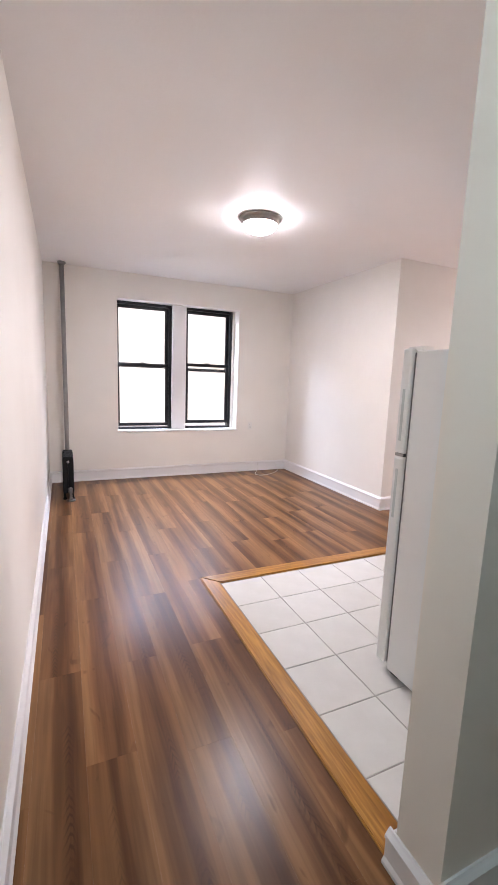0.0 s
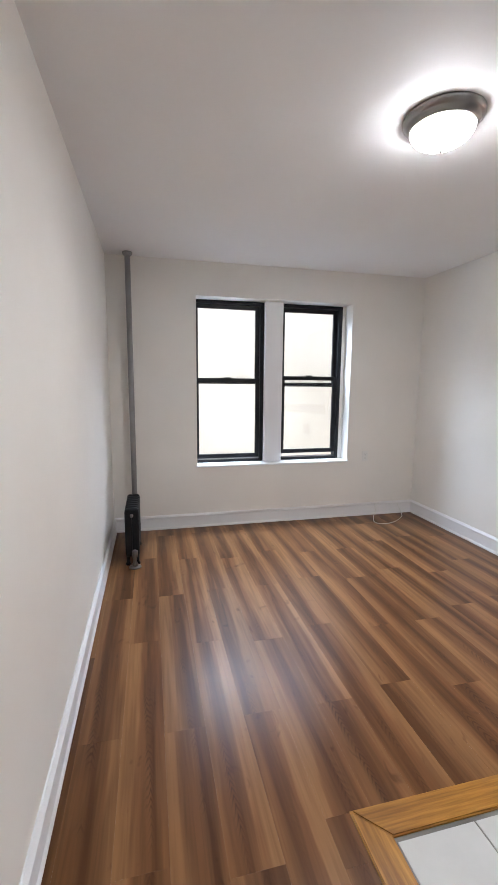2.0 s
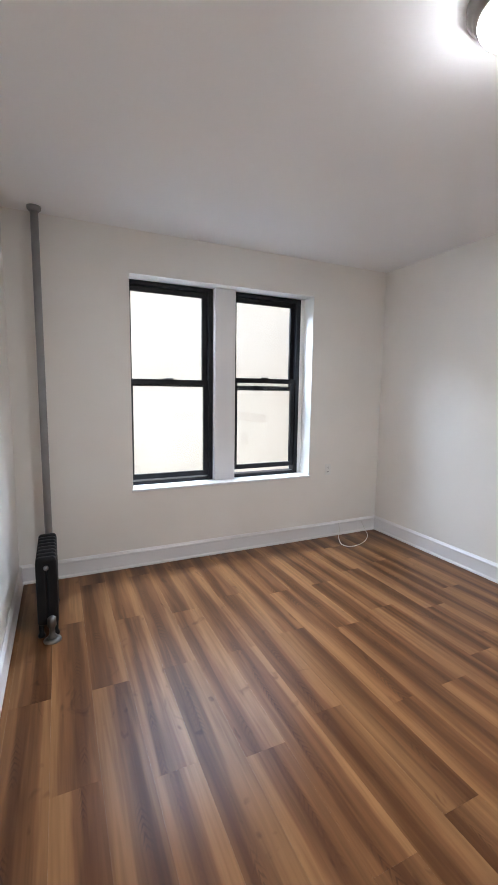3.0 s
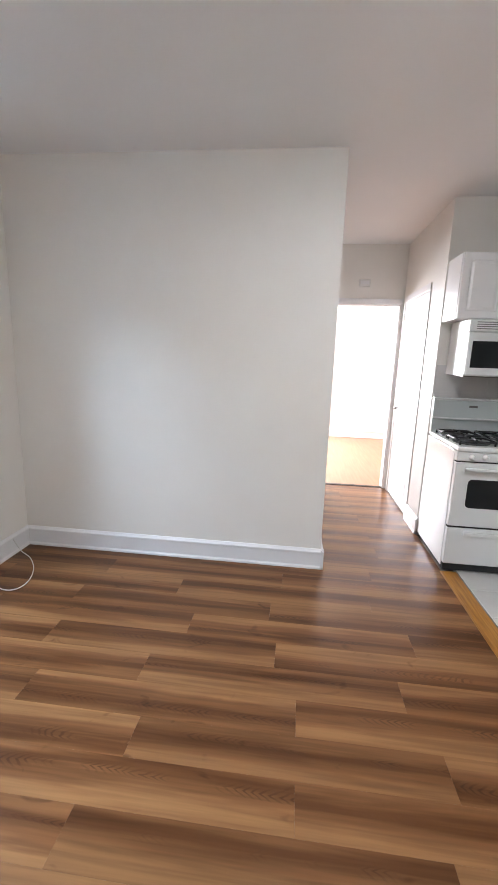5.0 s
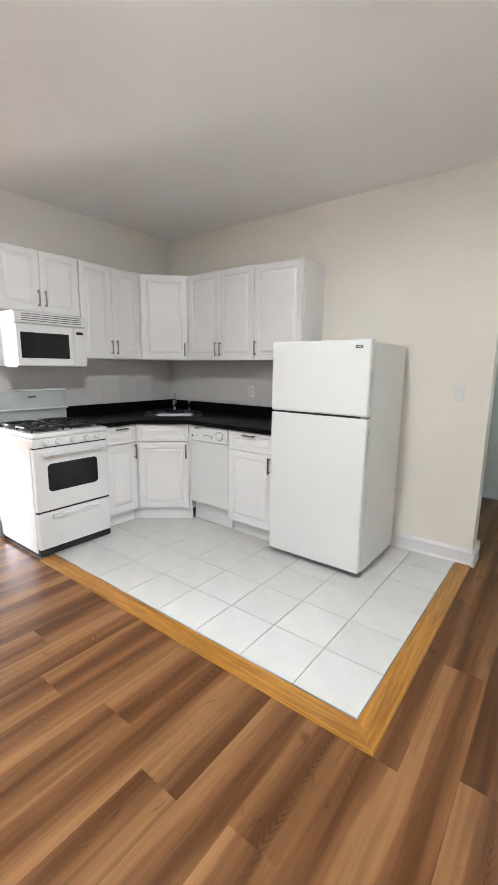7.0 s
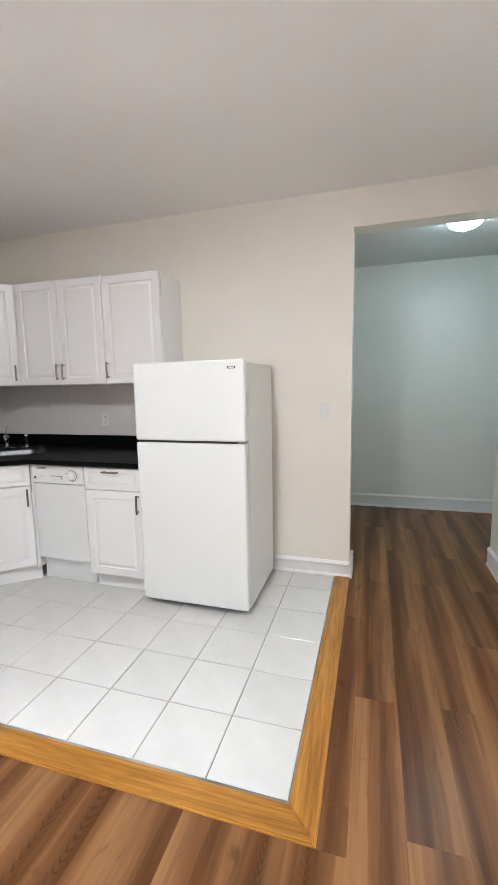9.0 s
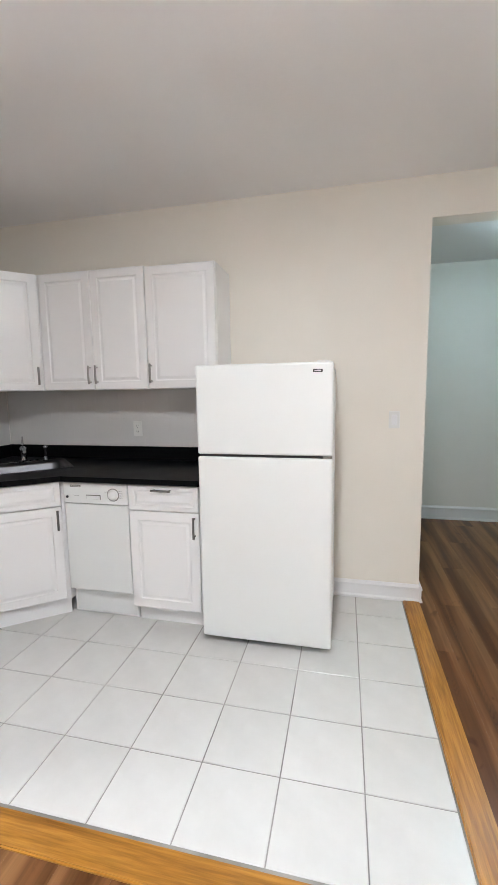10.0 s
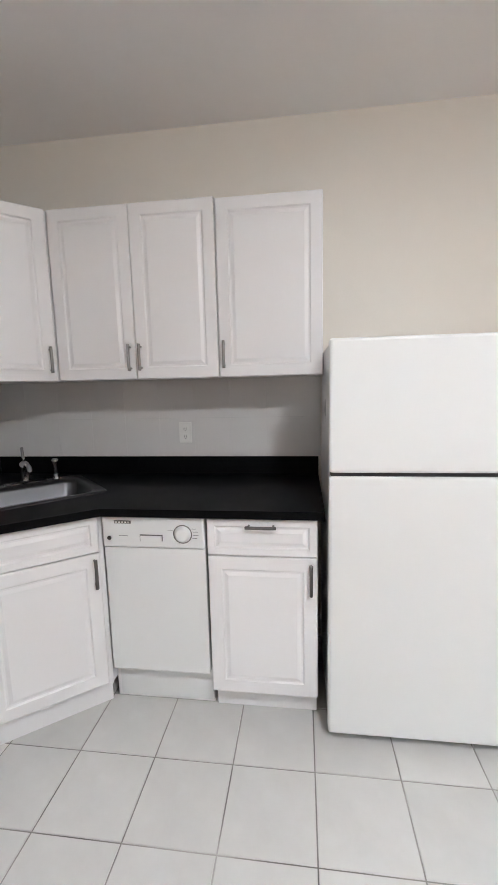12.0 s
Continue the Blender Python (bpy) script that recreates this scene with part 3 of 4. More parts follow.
# ---- radiator corner ----
def radiator():
    r = thing("radiator", pose(0.65, 4.26, 0), "narrow black cast-iron column radiator standing on feet", "radiator")
    n, pitch, h = 8, 0.062, 0.50
    for i in range(n):
        y = i * pitch
        bm = bmesh.new()
        bx(bm, -0.058, y - 0.024, 0.085, -0.001, y + 0.024, h - 0.02, 0.012, 3)
        bx(bm, 0.001, y - 0.024, 0.085, 0.058, y + 0.024, h - 0.02, 0.012, 3)
        bx(bm, -0.056, y - 0.026, h - 0.065, 0.056, y + 0.026, h, 0.02, 3)
        bx(bm, -0.056, y - 0.026, 0.075, 0.056, y + 0.026, 0.13, 0.02, 3)
        part("section", bm, IRON, r)
    for y in (0.0, (n - 1) * pitch):
        for x in (-0.04, 0.04):
            part("foot", lathe([(0.02, 0.0), (0.022, 0.012), (0.013, 0.03), (0.015, 0.09)], pose(x, y, 0), 14), IRON, r)
    part("plug", lathe([(0.014, 0), (0.014, 0.012), (0.008, 0.02)], pose(0.0, -0.025, h - 0.06, 90, 0, 0), 12), NICKEL, r, "bright metal end plug")
    valve = part("valve", lathe([(0.024, 0.0), (0.024, 0.02), (0.016, 0.03), (0.016, 0.07), (0.024, 0.08), (0.024, 0.13), (0.012, 0.14)], pose(0.02, -0.065, 0.012), 16), DARKMETAL, r, "dull metal steam valve")
    part("nut", lathe([(0.02, 0), (0.02, 0.045)], pose(0.02, -0.065, 0.105, -90, 0, 0), 6), DARKMETAL, valve)
    part("floor_flange", lathe([(0.05, 0.0), (0.05, 0.008), (0.03, 0.014), (0.02, 0.016)], pose(0.02, -0.065, 0.0), 24), DARKMETAL, r, "dull round floor flange")


radiator()
pipe = thing("riser_pipe", pose(0.65, 4.985, 0), "grey painted steam riser pipe from floor to ceiling", "pipe")
part("tube", lathe([(0.026, 0.0), (0.026, H - 0.002)], n=24), PIPEGREY, pipe)
part("ceiling_flange", lathe([(0.030, H - 0.035), (0.045, H - 0.02), (0.047, H - 0.001)], n=24), PIPEGREY, pipe)
part("floor_flange", lathe([(0.047, 0.0), (0.045, 0.012), (0.028, 0.02)], n=24), PIPEGREY, pipe)


def cable():
    pts = [(3.40, 5.055, 0.14), (3.41, 5.048, 0.05), (3.39, 5.04, 0.008), (3.32, 4.93, 0.005), (3.265, 4.82, 0.005), (3.29, 4.745, 0.005), (3.39, 4.735, 0.005), (3.54, 4.80, 0.005), (3.68, 4.92, 0.005), (3.75, 5.03, 0.006), (3.74, 5.052, 0.05), (3.70, 5.058, 0.13)]
    fine = []
    for i in range(len(pts) - 1):
        p = [Vector(pts[max(0, min(len(pts) - 1, i + k))]) for k in (-1, 0, 1, 2)]
        for s in range(6):
            t = s / 6
            fine.append(0.5 * (2 * p[1] + (p[2] - p[0]) * t + (2 * p[0] - 5 * p[1] + 4 * p[2] - p[3]) * t * t + (3 * p[1] - p[0] - 3 * p[2] + p[3]) * t ** 3))
    fine = [(v.x, v.y, max(v.z, 0.0035)) for v in fine] + [pts[-1]]
    solid("coax_cable", tube(fine, 0.0035, 8), PLASTIC, "loose loop of thin white cable on the floor", "cable", "thing")


cable()


def outlet(name, m, label):
    """A plate with two sockets; local front is +y."""
    o = thing(name, m, label, "outlet", "outlets")
    p = part("plate", box(-0.036, 0.0005, -0.058, 0.036, 0.006, 0.058, 0.003), PLASTIC, o)
    for z in (-0.022, 0.022):
        s = part("socket", box(-0.017, 0.006, z - 0.016, 0.017, 0.0085, z + 0.016, 0.0015), PLASTIC, p)
        for x in (-0.006, 0.006):
            part("slot", box(x - 0.0013, 0.0085, z - 0.005, x + 0.0013, 0.0089, z + 0.006), RUBBER_SHADE, p)
        part("slot", lathe([(0.0024, 0), (0.0024, 0.0004)], pose(0, 0.0085, z - 0.011, -90, 0, 0), 10), RUBBER_SHADE, p)
    return o


outlet("wall_outlet", pose(3.26, YN, 0.715, 0, 0, 180), "white duplex outlet low on the wall beside the window")
sw = thing("light_switch", pose(1.69, 0.0, 1.257), "white rocker light switch plate by the entry opening", "light switch")
part("plate", box(-0.035, 0.0005, -0.057, 0.035, 0.006, 0.057, 0.003), PLASTIC, sw)
part("rocker", box(-0.017, 0.006, -0.033, 0.017, 0.0105, 0.033, 0.003), TRIM, sw)


# ---- kitchen ----
def bar_handle(parent, p, q, mat=NICKEL, out=0.028):
    """A bar pull between p and q in the local x-z plane, standing on two posts that leave the front (+y)."""
    p, q = Vector(p), Vector(q)
    d = (q - p).normalized()
    o = Vector((0, out, 0))
    h = part("handle", tube([p - d * 0.012 + o, p + o * 1.05, (p + q) / 2 + o * 1.12, q + o * 1.05, q + d * 0.012 + o], 0.0072, 8), mat, parent, "brushed metal bar pull")
    for s in (p, q):
        part("post", tube([s, s + o], 0.005, 8), mat, h)
    return h


def carcass(m, w, d, z0, z1, label, name, group):
    """A cabinet box; local x across, y out, z up."""
    c = thing(name, m, label, "cabinet", group)
    part("body", box(0.0, 0.0, z0, w, d, z1, 0.0015, 1), LACQUER, c)
    return c


def kick(c, x0, x1, y, h=0.105):
    part("toe_kick", box(x0, y - 0.03, 0.0, x1, y, h, 0.002, 1), LACQUER, c)


KB, KT = 0.128, 0.908       # base fronts: bottom and top
DEPTH = 0.632               # base carcass; the fronts add 19 mm


def base_unit(m, w, label, handle_side, drawer_handle=True):
    c = carcass(m, w, DEPTH - 0.016, 0.105, 0.912, label, "base_cabinet", "base cabinets")
    dr = part("drawer_front", door_front(0.003, w - 0.003, 0.752, KT, DEPTH, DEPTH + 0.019, 0.030), LACQUER, c)
    if drawer_handle:
        bar_handle(dr, (w / 2 - 0.05, DEPTH + 0.019, 0.882), (w / 2 + 0.05, DEPTH + 0.019, 0.882), DARKMETAL)
    dd = part("door", door_front(0.003, w - 0.003, KB, 0.746, DEPTH, DEPTH + 0.019, 0.055), LACQUER, c)
    hx = 0.028 if handle_side == 0 else w - 0.028
    bar_handle(dd, (hx, DEPTH + 0.019, 0.612), (hx, DEPTH + 0.019, 0.718), DARKMETAL)
    return c


bc = base_unit(pose(2.838, 0.004, 0), 0.456, "white raised-panel base cabinet with one drawer, beside the refrigerator", 0)
kick(bc, 0.004, 0.45, DEPTH - 0.06)
b1 = base_unit(pose(XK - 0.004 + 0.06, 0.957, 0, 0, 0, 90), 0.325, "narrow white raised-panel base cabinet beside the stove", 0)
b1.location.x = 4.125 + DEPTH + 0.019
kick(b1, 0.0, 0.325, DEPTH - 0.05)


def corner_base():
    a, b = Vector((3.765, 0.652)), Vector((4.124, 0.947))
    w = (b - a).length
    ang = math.degrees(math.atan2(b.y - a.y, b.x - a.x))
    # local origin at a, x towards b, +y to the room
    c = thing("corner_cabinet", pose(a.x, a.y, 0, 0, 0, ang), "white diagonal corner sink cabinet with a false drawer front", "cabinet", "base cabinets")
    m = c.matrix_world.inverted()
    pts = [(3.770, 0.006), (XK - 0.004, 0.006), (XK - 0.004, 0.950), (4.160, 0.950), (3.770, 0.616)]
    loc = [tuple((m @ Vector((x, y, 0)))[:2]) for x, y in pts]
    part("body", prism(loc, 0.105, 0.70), LACQUER, c)
    part("face_rail", box(0.012, -0.042, 0.70, w - 0.012, -0.030, 0.911), LACQUER, c)
    part("drawer_front", door_front(0.004, w - 0.004, 0.752, KT, -0.0175, 0.0015, 0.030), LACQUER, c)
    dd = part("door", door_front(0.004, w - 0.004, KB, 0.746, -0.0175, 0.0015, 0.055), LACQUER, c)
    bar_handle(dd, (0.028, 0.0015, 0.612), (0.028, 0.0015, 0.718), DARKMETAL)
    part("toe_kick", box(-0.02, -0.085, 0, w + 0.065, -0.055, 0.105, 0.002, 1), LACQUER, c)
    part("filler_strip", box(-0.018, -0.095, 0.106, 0.0, -0.02, 0.911), LACQUER, c)
    part("filler_strip", box(w, -0.060, 0.106, w + 0.012, -0.004, 0.911), LACQUER, c)


corner_base()


def dishwasher():
    w = 0.452
    d = thing("dishwasher", pose(3.300, 0.02, 0), "narrow white built-in dishwasher with a round dial", "dishwasher")
    part("tub", box(0.004, 0, 0.02, w - 0.004, 0.56, 0.905), ENAMEL, d)
    y = 0.625
    part("door_panel", box(0.003, 0.56, 0.195, w - 0.003, y, 0.770, 0.006), ENAMEL, d)
    cp = part("control_panel", box(0.003, 0.56, 0.774, w - 0.003, y + 0.008, 0.908, 0.008), ENAMEL, d)
    f = y + 0.008
    dial = part("dial", lathe([(0.036, 0), (0.036, 0.004), (0.029, 0.006), (0.027, 0.018), (0.022, 0.021)], pose(0.095, f, 0.838, -90, 0, 0), 28), ENAMEL, cp, "round white programme dial")
    part("dial_ring", lathe([(0.0405, 0), (0.0405, 0.0015), (0.030, 0.0016)], pose(0.095, f - 0.0005, 0.838, -90, 0, 0), 28), BLACKTRIM, cp)
    for i, a in enumerate((30, 12, -6, -24, 160, 95, 250)):
        r0, r1 = 0.045, 0.068 if i < 5 else 0.054
        ca, sa = math.cos(radians(180 - a)), math.sin(radians(180 - a))
        part("print_mark", box(0.095 + r0 * ca - 0.0 if ca > 0 else 0.095 + r1 * ca, f, 0.838 + r0 * sa, 0.095 + r1 * ca if ca > 0 else 0.095 + r0 * ca, f + 0.0006, 0.838 + r0 * sa + 0.0018), INK, cp)
    part("vent_badge", box(0.318, f, 0.880, 0.392, f + 0.003, 0.893, 0.001, 1), DARKMETAL, cp, "small dark badge plate")
    for i in range(5):
        part("badge_letter", box(0.324 + i * 0.0135, f + 0.003, 0.8835, 0.332 + i * 0.0135, f + 0.0036, 0.8895), PLASTIC, cp)
    part("lamp", lathe([(0.009, 0), (0.009, 0.003), (0.005, 0.005)], pose(0.418, f, 0.815, -90, 0, 0), 16), RUBBER_SHADE, cp, "dark indicator button")
    grip = part("handle_recess", box(0.182, f, 0.805, 0.282, f + 0.0012, 0.833), BLACKTRIM, cp)
    part("latch", box(0.185, f + 0.0012, 0.806, 0.279, f + 0.006, 0.829, 0.002), ENAMEL, cp)
    part("print_mark", box(0.335, f, 0.825, 0.375, f + 0.0006, 0.827), INK, cp)
    part("kick_panel", box(0.002, 0.50, 0.002, w + 0.018, 0.55, 0.188, 0.003), LACQUER, d)


dishwasher()


def rounded(cx, cy, ax, ay, hw, hd, r, n=5):
    """A rounded rectangle in plan, half sizes hw, hd along the axes ax and ay."""
    out = []
    for sx, sy, a0 in ((1, 1, 0), (-1, 1, 90), (-1, -1, 180), (1, -1, 270)):
        for i in range(n + 1):
            t = radians(a0 + 90 * i / n)
            u, v = sx * (hw - r) + r * math.cos(t), sy * (hd - r) + r * math.sin(t)
            out.append((cx + u * ax.x + v * ay.x, cy + u * ax.y + v * ay.y))
    return out


SA = Vector((0.7071, 0.7071))        # along the sink's front
SB = Vector((0.7071, -0.7071))       # from its front to its back
SX, SY = 4.205, 0.430
CZ0, CZ1 = 0.916, 0.950


def countertop():
    outline = [(2.812, 0.004), (XK - 0.003, 0.004), (XK - 0.003, 1.300), (4.098, 1.300), (4.098, 0.962), (3.742, 0.678), (2.812, 0.678)]
    hole = rounded(SX, SY, SA, SB, 0.255, 0.225, 0.05)
    bm = bmesh.new()
    edges = []
    for loop in (outline, hole):
        vs = [bm.verts.new((x, y, CZ0)) for x, y in loop]
        edges += [bm.edges.new((vs[i], vs[(i + 1) % len(vs)])) for i in range(len(vs))]
    bmesh.ops.triangle_fill(bm, use_beauty=True, use_dissolve=False, edges=edges)
    ext = bmesh.ops.extrude_face_region(bm, geom=bm.faces[:])
    for v in ext["geom"]:
        if isinstance(v, bmesh.types.BMVert):
            v.co.z = CZ1
    bmesh.ops.recalc_face_normals(bm, faces=bm.faces)
    rim = [e for e in bm.edges if all(v.co.z == CZ1 and (v.co.y > 0.6 or v.co.x < 2.85) for v in e.verts) and len(e.link_faces) == 2 and any(abs(f.normal.z) < 0.3 for f in e.link_faces)]
    bmesh.ops.bevel(bm, geom=rim, offset=0.008, segments=3, affect="EDGES")
    c = thing("countertop", Matrix(), "black laminate worktop with an upstand, running round the corner", "countertop")
    part("slab", bm, LAMINATE, c)
    part("upstand", box(2.812, 0.002, CZ1 + 0.0005, XK - 0.003, 0.022, 1.052, 0.003), LAMINATE, c, "black laminate upstand")
    part("upstand", box(XK - 0.022, 0.0225, CZ1 + 0.0005, XK - 0.003, 1.300, 1.052, 0.003), LAMINATE, c, "black laminate upstand")


countertop()


def sink():
    s = thing("kitchen_sink", Matrix(), "single-bowl stainless steel sink dropped into the worktop corner", "sink")
    bm = bmesh.new()
    loops = []
    for hw, hd, r, z, back in ((0.285, 0.253, 0.05, CZ1 + 0.001, 0), (0.282, 0.250, 0.05, CZ1 + 0.006, 0), (0.262, 0.23, 0.05, CZ1 + 0.007, 0), (0.235, 0.172, 0.06, CZ1 + 0.004, 0.035), (0.228, 0.165, 0.06, CZ1 - 0.012, 0.035), (0.215, 0.152, 0.06, CZ1 - 0.15, 0.035), (0.190, 0.13, 0.05, CZ1 - 0.17, 0.035), (0.045, 0.045, 0.044, CZ1 - 0.176, 0.035)):
        loops.append([bm.verts.new((x, y, z)) for x, y in rounded(SX - back * SB.x, SY - back * SB.y, SA, SB, hw, hd, r, 6)])
    for a, b in zip(loops, loops[1:]):
        for i in range(len(a)):
            j = (i + 1) % len(a)
            bm.faces.new((a[i], a[j], b[j], b[i]))
    bm.faces.new(loops[-1])
    bmesh.ops.recalc_face_normals(bm, faces=bm.faces)
    for f in bm.faces:
        f.smooth = True
    part("bowl", bm, STEEL, s)
    part("drain", lathe([(0.042, 0), (0.04, 0.004), (0.025, 0.002), (0.0, 0.001)], pose(SX - 0.035 * SB.x, SY - 0.035 * SB.y, CZ1 - 0.1755), 24), CHROME, s, "chrome drain strainer")
    fx, fy, z = SX + SB.x * 0.205, SY + SB.y * 0.205, CZ1 + 0.007
    f = thing("faucet", pose(fx, fy, z, 0, 0, -45), "single-lever chrome kitchen faucet behind the sink", "faucet")
    # local x from the front of the sink to its back; y along it
    part("base_plate", box(-0.028, -0.105, 0, 0.028, 0.105, 0.009, 0.006, 3), CHROME, f)
    part("body", lathe([(0.026, 0.008), (0.024, 0.02), (0.021, 0.07), (0.024, 0.085), (0.022, 0.11), (0.010, 0.12)], n=24), CHROME, f)
    part("spout", tube([(0.0, 0, 0.06), (-0.04, 0, 0.095), (-0.09, 0, 0.11), (-0.135, 0, 0.105), (-0.15, 0, 0.09), (-0.152, 0, 0.072)], 0.0125, 14), CHROME, f)
    part("lever", tube([(0.0, 0, 0.118), (0.008, 0, 0.135), (0.026, 0, 0.175), (0.032, 0, 0.188)], 0.0075, 10), CHROME, f, "slim lever handle")
    sp = thing("side_sprayer", pose(fx - SA.x * 0.15, fy - SA.y * 0.15, z - 0.004), "chrome side sprayer in its deck holder", "sprayer")
    part("holder", lathe([(0.022, 0), (0.020, 0.012), (0.013, 0.02), (0.012, 0.035)], n=18), CHROME, sp)
    part("head", lathe([(0.010, 0.03), (0.009, 0.08), (0.015, 0.095), (0.017, 0.112), (0.010, 0.118)], n=18), CHROME, sp)


sink()

def glaze():
    m, nt, nd, bs = material("glazed_wall_tile")
    v = coords(nt)
    nt.links.new(ramp(nt, noise_tex(nt, v, 2.2, 3), [(0.3, (0.70, 0.685, 0.67)), (0.7, (0.715, 0.70, 0.685))]), bs.inputs["Base Color"])
    bs.inputs["Roughness"].default_value = 0.13
    bump(nt, noise_tex(nt, v, 18, 2), bs, 0.015, 0.002)
    return m


GLAZE = glaze()

# backsplash: glazed wall tiles
bsx = thing("backsplash", Matrix(), "glossy white glazed tile splashback with fine joints", "backsplash", kind="structure")
part("mortar_bed", box(2.80, 0.0005, 1.054, XK - 0.004, 0.0035, 1.4835), GLAZE, bsx)
part("mortar_bed", box(XK - 0.0035, 0.012, 1.054, XK - 0.0005, 1.915, 1.4835), GLAZE, bsx)


TW, TH = 0.2025, 0.2145
gl_mesh = meshed("wall_tile", box(0.0003, 0, 0.0003, TW - 0.0003, 0.005, TH - 0.0003), GLAZE)
for row in range(2):
    for k in range(9):
        ob = new("wall_tile", gl_mesh)
        ob.parent = bsx
        ob.location = (2.80 + 0.087 + k * TW - 0.0, 0.003, 1.0545 + row * TH)
    for k in range(9):
        ob = new("wall_tile", gl_mesh)
        ob.parent = bsx
        ob.matrix_local = pose(XK - 0.003, 0.09 + k * TW, 1.0545 + row * TH, 0, 0, 90)
outlet("wall_outlet", pose(3.548, 0.008, 1.188), "white duplex outlet on the tiled splashback").location.y = 0.0085


def upper(m, w, z0, z1, doors, label, depth=0.322):
    """A wall cabinet; doors: how many, and on which edge of each the handle sits (0: at small x)."""
    c = carcass(m, w, depth - 0.011, z0, z1, label, "wall_cabinet", "wall cabinets")
    n = len(doors)
    for i, side in enumerate(doors):
        a, b = i * w / n + 0.0022, (i + 1) * w / n - 0.0022
        d = part("door", door_front(a, b, z0 + 0.002, z1 - 0.002, depth + 0.001, depth + 0.020, 0.052), LACQUER, c)
        hx = a + 0.024 if side == 0 else b - 0.024
        h0 = z0 + 0.053
        bar_handle(d, (hx, depth + 0.020, h0), (hx, depth + 0.020, h0 + 0.098), NICKEL)
    return c


UB, UT = 1.484, 2.270
upper(pose(2.803, 0.002, 0), 0.473, UB, UT - 0.008, (1,), "tall white raised-panel wall cabinet over the refrigerator's side")
upper(pose(3.278, 0.002, 0), 0.794, UB, UT, (1, 0), "white two-door raised-panel wall cabinet over the dishwasher")
upper(pose(XK - 0.002, 0.662, 0, 0, 0, 90), 0.612, UB, UT + 0.008, (1, 0), "white two-door raised-panel wall cabinet beside the microwave").location.x = 4.732
upper(pose(XK - 0.002, 1.277, 0, 0, 0, 90), 0.641, 1.822, UT + 0.012, (1, 0), "short white two-door wall cabinet above the microwave").location.x = 4.732


def corner_upper():
    a, b = Vector((4.074, 0.344)), Vector((4.390, 0.660))
    w = (b - a).length
    c = thing("corner_wall_cabinet", pose(a.x, a.y, 0, 0, 0, 45), "white diagonal corner wall cabinet with one raised-panel door", "cabinet", "wall cabinets")
    m = c.matrix_world.inverted()
    pts = [(4.075, 0.003), (XK - 0.002, 0.003), (XK - 0.002, 0.659), (4.416, 0.659), (4.075, 0.318)]
    part("body", prism([tuple((m @ Vector((x, y, 0)))[:2]) for x, y in pts], UB, UT), LACQUER, c)
    d = part("door", door_front(0.006, w - 0.006, UB + 0.002, UT - 0.002, -0.009, 0.010, 0.055), LACQUER, c)
    bar_handle(d, (0.034, 0.010, UB + 0.053), (0.034, 0.010, UB + 0.151))
    return c


corner_upper()


def microwave():
    # local x along world +y, local y out of the wall (world -x)
    w, dep, h = 0.566, 0.385, 0.407
    o = thing("microwave", pose(4.706, 1.276, 1.411, 0, 0, 90), "white over-the-range microwave with a dark window", "microwave")
    part("body", box(0, 0, 0, w, dep - 0.022, h, 0.006), ENAMEL, o)
    part("under_plate", box(0.01, 0.02, -0.006, w - 0.01, dep - 0.03, -0.0005), DARKMETAL, o)
    vent = part("vent_grille", box(0.002, dep - 0.021, 0.318, w - 0.002, dep - 0.004, h - 0.004, 0.006), ENAMEL, o)
    for i in range(4):
        z = 0.335 + i * 0.0155
        part("slot", box(0.04, dep - 0.0045, z, w - 0.05, dep - 0.0030, z + 0.0065), BLACKTRIM, vent)
    door = part("door", box(0.115, dep - 0.021, 0.006, w - 0.004, dep, 0.312, 0.007), ENAMEL, o)
    part("window", box(0.155, dep - 0.001, 0.062, w - 0.034, dep + 0.0012, 0.252, 0.001, 1), SMOKED, door, "dark smoked glass window")
    part("door_handle", box(0.150, dep + 0.001, 0.048, 0.205, dep + 0.006, 0.060, 0.002), PLASTIC, door)
    cp = part("control_panel", box(0.004, dep - 0.021, 0.006, 0.111, dep - 0.002, 0.312, 0.006), ENAMEL, o)
    part("display", box(0.030, dep - 0.0025, 0.255, 0.088, dep - 0.001, 0.278), SMOKED, cp, "small dark display")
    for r in range(5):
        for k in range(3):
            part("key", box(0.026 + k * 0.024, dep - 0.0025, 0.040 + r * 0.036, 0.044 + k * 0.024, dep - 0.0012, 0.062 + r * 0.036), PLASTIC, cp)


microwave()


